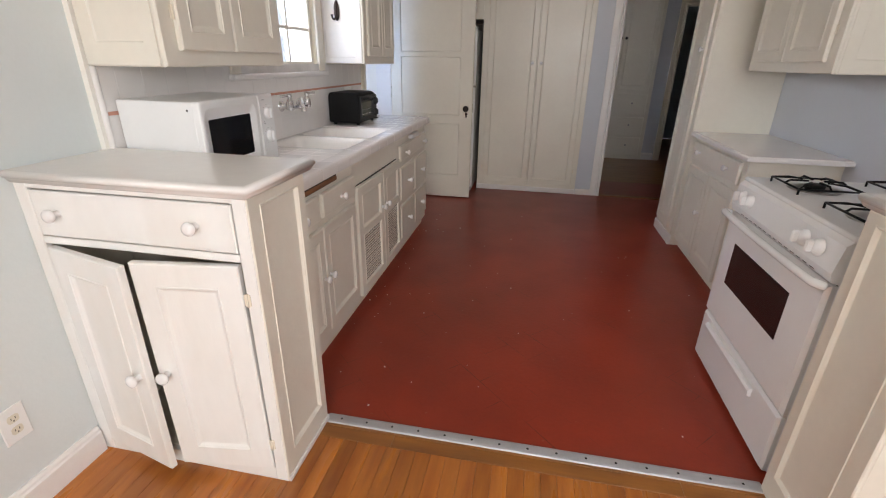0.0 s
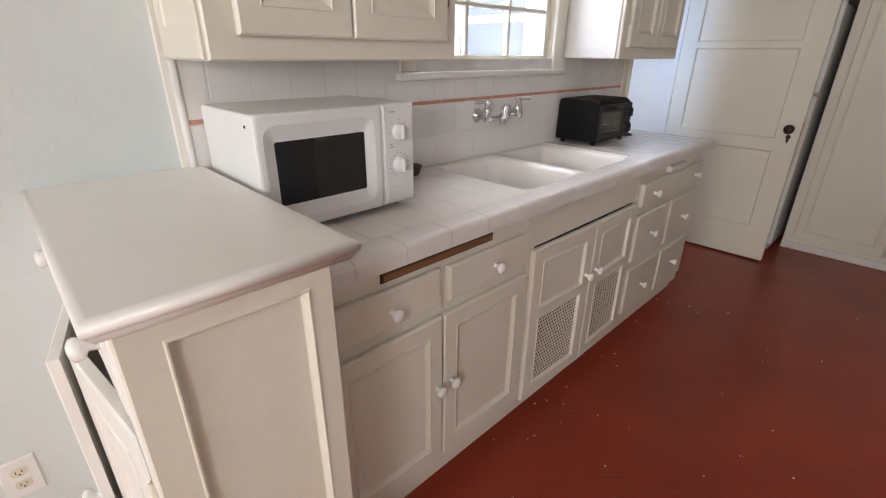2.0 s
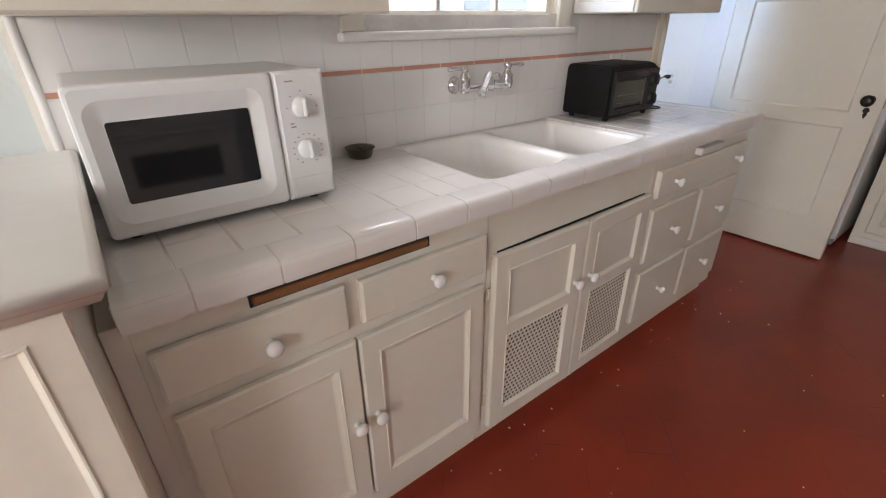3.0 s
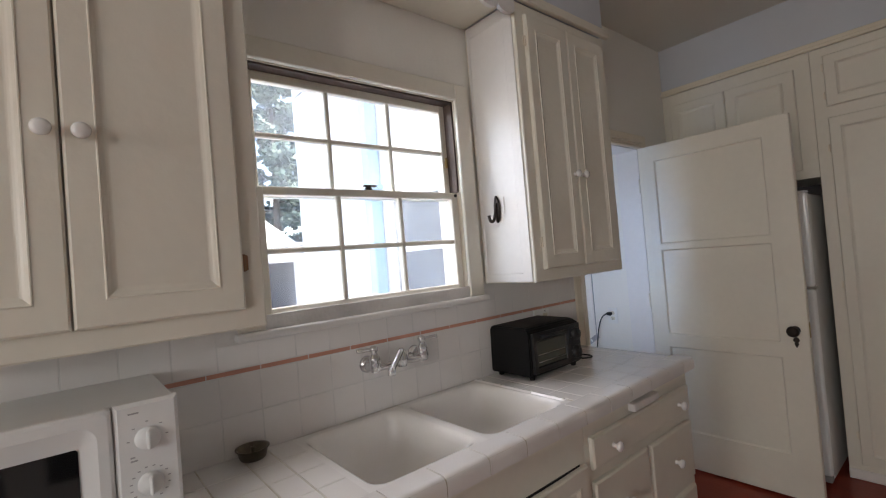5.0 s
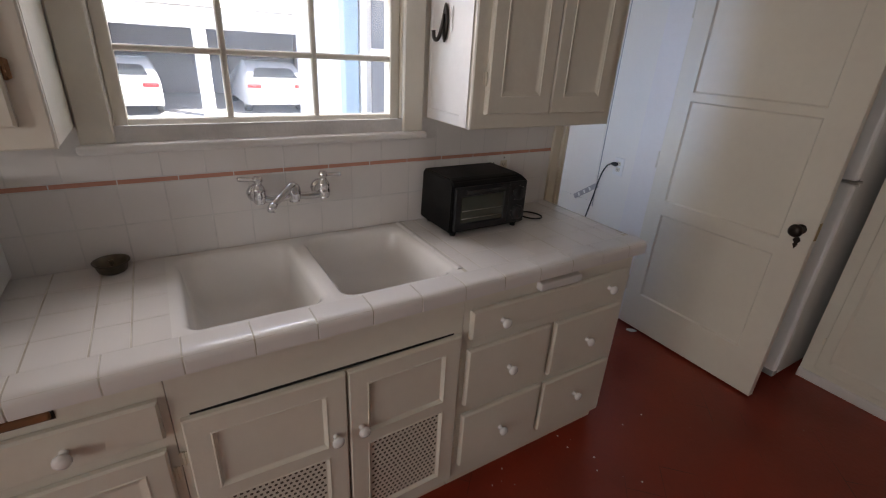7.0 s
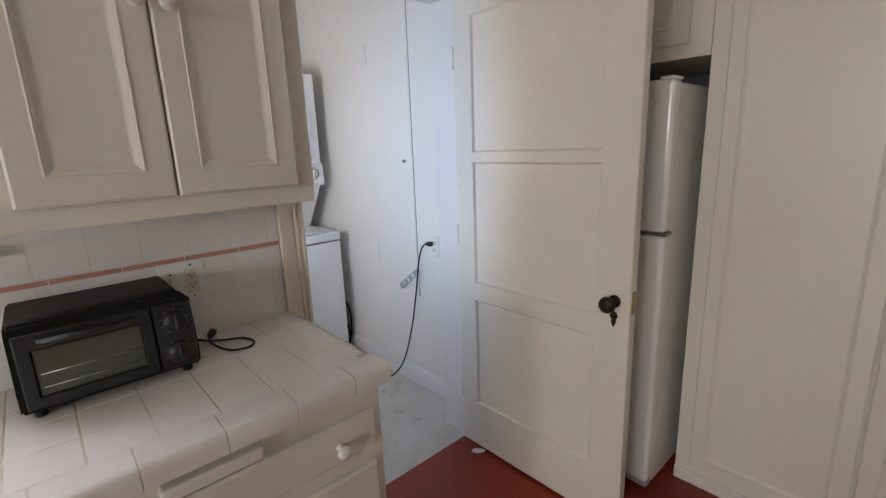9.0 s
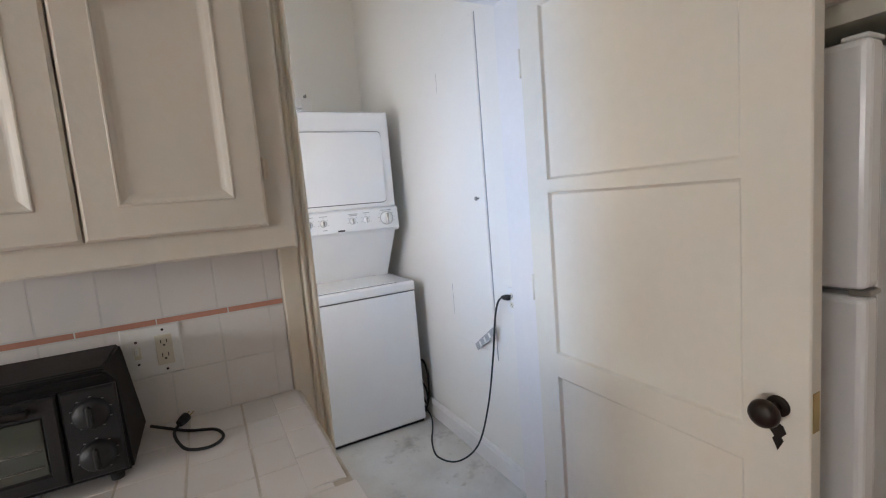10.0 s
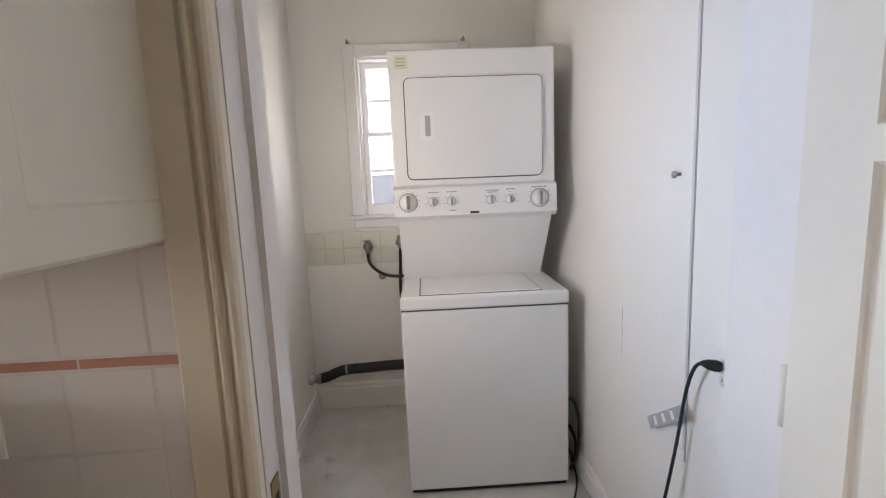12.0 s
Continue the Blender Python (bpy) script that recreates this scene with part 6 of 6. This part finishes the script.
def car(y, lab):
    """A white saloon seen from behind; nose to -x."""
    x0 = CX - .35
    c = thing("car", (x0 - 2.2, y, GZ), lab, "car", "parked cars")
    half = [(-.04, .28), (0, .45), (.03, .68), (-.02, .90), (-.22, 1.02), (-.62, 1.30), (-1.05, 1.47), (-1.7, 1.54), (-2.4, 1.48), (-3.15, 1.06), (-4.2, .86), (-4.4, .58), (-4.4, .3)]
    bm = bm_new()
    secs = [(-.95, .93), (-.84, 1.0), (.84, 1.0), (.95, .93)]
    rings = []
    for yo, f in secs:
        ring = []
        for px, pz in half:
            tuck = 0.14 if pz > 1.0 else 0.0
            sy = yo * (1 - tuck * (pz - .98) / .44) if pz > .98 else yo
            ring.append(bm.verts.new((x0 + px * f - (.05 if abs(yo) > .85 else 0), y + sy, GZ + .0 + (pz if abs(yo) < .85 else .32 + (pz - .32) * .96))))
        rings.append(ring)
    for a, b in zip(rings, rings[1:]):
        for i in range(len(half) - 1):
            bm.faces.new((a[i], a[i + 1], b[i + 1], b[i])).smooth = True
    for r in (rings[0], rings[-1]):
        bm.faces.new(r)
    bmesh.ops.recalc_face_normals(bm, faces=bm.faces)
    bmesh.ops.bevel(bm, geom=[e for e in bm.edges if e.calc_face_angle(0) > .5], offset=.05, segments=2, affect="EDGES")
    for f in bm.faces:
        f.smooth = True
    body = part("body", bm, CAR_PAINT, c)
    bm = bm_new()
    nrm = Vector((.62, 0, .78)) * .012
    prism(bm, [(-.68, 0), (.68, 0), (.56, .40), (.40, .44), (-.40, .44), (-.56, .40)], basis((x0 - .285 + nrm.x, y, GZ + 1.065 + nrm.z), (0, 1, 0), (-.82, 0, .573), (.573, 0, .82)), .012)
    part("rear_window", bm, CAR_GLASS, c)
    for s in (-1, 1):
        part("tail_light", box(x0 - .08, x0 + .035, y + s * .70 - .20, y + s * .70 + .20, GZ + .78, GZ + .90, .03, 2), TAIL, c)
    part("number_plate", box(x0 + .0, x0 + .028, y - .17, y + .17, GZ + .50, GZ + .62, .005), PLATE_WHITE, c)
    part("bumper", box(x0 - .1, x0 + .06, y - .84, y + .84, GZ + .30, GZ + .48, .04, 2), CAR_PAINT, c)
    for wx in (x0 - .85, x0 - 3.55):
        for s in (-1, 1):
            wh = part("wheel", lathe(bm_new(), [(.0, .0), (.2, .0), (.31, .01), (.33, .05), (.33, .17), (.31, .2), (0, .2)], at_axis((wx, y + s * .72 - (.1 if s > 0 else -.1) * 0, GZ + .33), (0, s, 0)), 20), RUBBER, c)
            part("rim", lathe(bm_new(), [(.19, .0), (.19, .012), (.05, .02), (0, .02)], at_axis((wx, y + s * .92, GZ + .33), (0, s, 0)), 16), STEEL, wh)


car(5.95, "silver saloon car parked tail out in the carport")
car(1.85, "silver saloon car parked at the far carport bay")


def tree(x, y, h, lab, seed):
    rng = random.Random(seed)
    t = thing("tree", (x, y, GZ), lab, "tree")
    bm = bm_new()
    tube(bm, [(x, y, GZ), (x + .1, y, GZ + h * .35), (x + .05, y + .15, GZ + h * .7), (x, y + .1, GZ + h * .96)], [.28, .2, .12, .03], 10)
    tips = []
    for i in range(44):
        f = rng.uniform(.18, .95)
        a = rng.uniform(0, 6.28)
        r = (1 - f) * h * .34 + .4
        b0 = Vector((x + .05, y + .1 * f, GZ + h * f))
        b1 = b0 + Vector((math.cos(a) * r, math.sin(a) * r, rng.uniform(-.3, .2)))
        tube(bm, [b0, (b0 + b1) / 2 + Vector((0, 0, .1)), b1], [.05, .03, .01], 5)
        tips.append((b0, b1))
    part("trunk", bm, BARK, t)
    verts, faces = [], []
    for b0, b1 in tips:
        for k in range(420):
            s = rng.uniform(.2, 1.05)
            p = b0.lerp(b1, s) + Vector((rng.gauss(0, .22), rng.gauss(0, .22), rng.gauss(-.12, .2)))
            d = Vector((rng.gauss(0, 1), rng.gauss(0, 1), rng.gauss(-.4, .6))).normalized() * rng.uniform(.25, .55)
            e = d.cross(Vector((rng.gauss(0, 1), rng.gauss(0, 1), rng.gauss(0, 1)))).normalized() * .17
            i = len(verts)
            verts += [p - ORIGIN[t] - d * .5, p - ORIGIN[t] + e, p - ORIGIN[t] + d * .5, p - ORIGIN[t] - e]
            faces.append((i, i + 1, i + 2, i + 3))
    me = bpy.data.meshes.new("crown")
    me.from_pydata(verts, [], faces)
    me.materials.append(LEAF)
    ob = new("crown", me)
    ob.parent = t


tree(-27, 11.8, 17, "tall conifer behind the carport", 4)
tree(-29, 9.2, 13, "dark conifer further along behind the carport", 9)

# ---------------------------------------------------------------- pieces: wall tiles, worktop tiles, floor strips
PITCH, JOINT = .1155, .0014
TX = facing("+x", -1.3995)
RX = TX.to_3x3().to_4x4()
tile_back = part("tile_bed", slab(bm_new(), facing("+x", XW), 1.692, 4.103, .9055, 1.307, 0.0003, .0074, ease=.0005), WALL_GROUT, wall_west)


def wall_tile(y0, y1, z0, z1, material=TILE, name="tile"):
    tile(wall_west, y1 - y0 - JOINT, z1 - z0 - JOINT, (-1.398, (y0 + y1) / 2, (z0 + z1) / 2), RX, material, name)


cols = [1.692]
y = 1.756
while y < 4.09:
    cols.append(y)
    y += PITCH
cols.append(4.103)
for a, b in zip(cols, cols[1:]):
    if b - a < .012:
        continue
    wall_tile(a, b, .9065, 1.0265)
    wall_tile(a, b, 1.0265, 1.1445)
    if b < 2.39 or a > 3.435:
        wall_tile(a, b, 1.161, 1.306)
    elif a < 2.39 or b > 3.435:
        wall_tile(a, b, 1.161, 1.234)
    else:
        wall_tile(a, b, 1.161, 1.234)
y = 1.692
while y < 4.1:
    wall_tile(y - .0005, min(y + .152, 4.103) + .0005, 1.1445, 1.161, PINK, "liner_tile")
    y += .152
bm = bm_new()
tube(bm, [(-1.396, 1.684, .905), (-1.396, 1.684, 1.304)], .010, 10)
part("edge_trim", bm, WHITE, wall_west)

# worktop tiles
xs = [-1.392, -1.262, -1.142, -1.023, -.9075]
ys = [1.700, 1.794, 1.909, 2.0245, 2.140, 2.256, 2.371, 2.447, SY0 - .006]
ys2 = [SY1 + .022, 3.395, 3.510, 3.626, 3.741, 3.857, 3.972, 4.088]
for run in (ys, ys2):
    for a, b in zip(run, run[1:]):
        for c, d in zip(xs, xs[1:]):
            tile(worktop, d - c - .0008, b - a - .0022, ((c + d) / 2, (a + b) / 2, TOP - .003))
# raised quarter-round beside the sink
for a, b in ((-1.385, -1.235), (-1.233, -1.083), (-1.081, -.930)):
    bm = bm_new()
    prism(bm, [(SY1 - .004, 0), (SY1 + .020, 0), (SY1 + .020, .006), (SY1 + .014, .011), (SY1 + .004, .012), (SY1 - .004, .006)], basis((a, 0, TOP - .004), (0, 1, 0), (0, 0, 1), (1, 0, 0)), b - a - .002)
    part("edge_tile", bm, TILE, worktop)
VCAP = [(-.906, -.003), (-.906, .0040), (-.890, .0052), (-.848, .0055), (-.838, .0045), (-.831, .0018), (-.8262, -.0025), (-.8232, -.008), (-.822, -.015), (-.822, -.044), (-.840, -.044), (-.842, -.004)]


def vcap_mesh(length, name):
    bm = bm_new()
    k = len(VCAP)
    prof = [(x + .865, z) for x, z in VCAP]
    e = .003
    rings = []
    for s, f in ((0, .0012), (.0012, 0), (length - .0012, 0), (length, .0012)):
        rings.append([bm.verts.new((x - (f if x > .02 else 0), s, z - (f if z > 0 else 0))) for x, z in prof])
    for a, b in zip(rings, rings[1:]):
        for i in range(k):
            bm.faces.new((a[i], b[i], b[(i + 1) % k], a[(i + 1) % k])).smooth = 1 <= i <= 8
    bm.faces.new(rings[0])
    bm.faces.new(rings[-1][::-1])
    bmesh.ops.recalc_face_normals(bm, faces=bm.faces)
    for ed in bm.edges:
        along = ed.verts[0].co - ed.verts[1].co
        if any(not f.smooth for f in ed.link_faces) or abs(along.y) < 1e-5:
            ed.smooth = False
    me = bpy.data.meshes.new(name)
    bm.to_mesh(me)
    bm.free()
    me.materials.append(TILE)
    return me


bm = bm_new()
k = len(VCAP)
prism(bm, [(x - (.0016 if x > -.86 else -.001), z - (.0016 if z > 0 else -.0016)) for x, z in VCAP], basis((0, 4.12, TOP), (1, 0, 0), (0, 0, 1), (0, -1, 0)), 4.12 - 1.697)
bmesh.ops.recalc_face_normals(bm, faces=bm.faces)
part("edge_grout", bm, GROUT, worktop)
VM = {}
y = 1.694
first = True
while y < 4.10:
    step = .108 if first else .148
    first = False
    e = min(y + step, 4.126)
    L = round(e - y - .0026, 4)
    if L > .02:
        if L not in VM:
            VM[L] = vcap_mesh(L, "edge_tile")
        ob = new("edge_tile", VM[L])
        ob.parent = worktop
        ob.matrix_basis = Matrix.Translation(Vector((-.865, y, TOP)) - ORIGIN[worktop])
    y = e
me = vcap_mesh(.146, "end_tile")
for i in range(4):
    ob = new("edge_tile", me)
    ob.parent = worktop
    ob.matrix_basis = Matrix.Translation(Vector((-.925 - .1165 * i, 4.0805, TOP + .0003 * i)) - ORIGIN[worktop]) @ Matrix.Rotation(radians(90), 4, "Z") @ Matrix.Diagonal((.9, .79, 1, 1))

# laundry tile band
band = part("tile_band", slab(bm_new(), facing("+x", XL), LY0 + .002, LY1 - .002, .91, 1.108, .0003, .002, ease=.0005), GROUT, bpy.data.objects["wall_laundry_west"])
ORIGIN[bpy.data.objects["wall_laundry_west"]] = Vector((0, 0, 0))
yy = LY0 + .004
while yy < LY1 - .02:
    e = min(yy + .110, LY1 - .004)
    for z0, z1 in ((.911, 1.009), (1.009, 1.107)):
        tile(bpy.data.objects["wall_laundry_west"], e - yy - JOINT, z1 - z0 - JOINT, (XL + .001, (yy + e) / 2, (z0 + z1) / 2), RX, CREAM_TILE)
    yy = e

# oak strips and the border board along the opening
PL = {}
rng = random.Random(7)


def plank(sx, sy, x, y, material):
    key = (round(sx, 3), round(sy, 3), material.name)
    if key not in PL:
        bm = box(-sx / 2, sx / 2, -sy / 2, sy / 2, 0, .012)
        top = [e for e in bm.edges if all(v.co.z > .011 for v in e.verts)]
        bmesh.ops.bevel(bm, geom=top, offset=.0009, segments=1, affect="EDGES")
        me = bpy.data.meshes.new("plank")
        bm.to_mesh(me)
        bm.free()
        me.materials.append(material)
        PL[key] = me
    ob = new("plank", PL[key])
    ob.parent = floor_dining
    ob.location = (x, y, -.012)


ORIGIN[floor_dining] = Vector((0, 0, 0))
SW = .0565
k = int((XE + 1.42) / SW)
for i in range(k):
    x = -1.42 + SW * (i + .5)
    cut = rng.choice((.35, .6, .85, 1.1))
    for a, b in ((-.2, cut), (cut, 1.568)):
        plank(SW - .0008, round(b - a - .0008, 3), x, (a + b) / 2, WOOD)
for i in range(3):
    a, b = -1.42 + i * 1.03, -1.42 + (i + 1) * 1.03
    plank(1.029, .058, (a + b) / 2, 1.598, WOOD_X)
    plank(1.029, .040, (a + b) / 2, 1.649, WOOD_X)
# paint crumbs on the red floor
crumbs = bm_new()
rng = random.Random(3)
for i in range(70):
    x, y = rng.uniform(-.85, 1.1), rng.uniform(1.75, 4.6)
    if i < 24:
        x, y = -.86 + abs(rng.gauss(0, .1)), rng.uniform(1.9, 4.2)
    s = rng.uniform(.001, .0036)
    bx(crumbs, x - s, x + s * rng.uniform(.3, 1.2), y - s * rng.uniform(.3, 1), y + s, 0, s * .5)
solo("paint_crumbs", crumbs, WHITE, "scattered pale paint crumbs on the red floor", "debris", "stuff")

scrap = bm_new()
prism(scrap, [(-.03, -.012), (.0, -.02), (.028, -.006), (.034, .012), (.004, .018), (-.026, .01)], Matrix.Translation((-1.27, 4.90, .0005)) @ Matrix.Rotation(.6, 4, "Z"), .002)
solo("paper_scrap", scrap, WHITE, "small torn scrap of white paper on the floor", "paper")
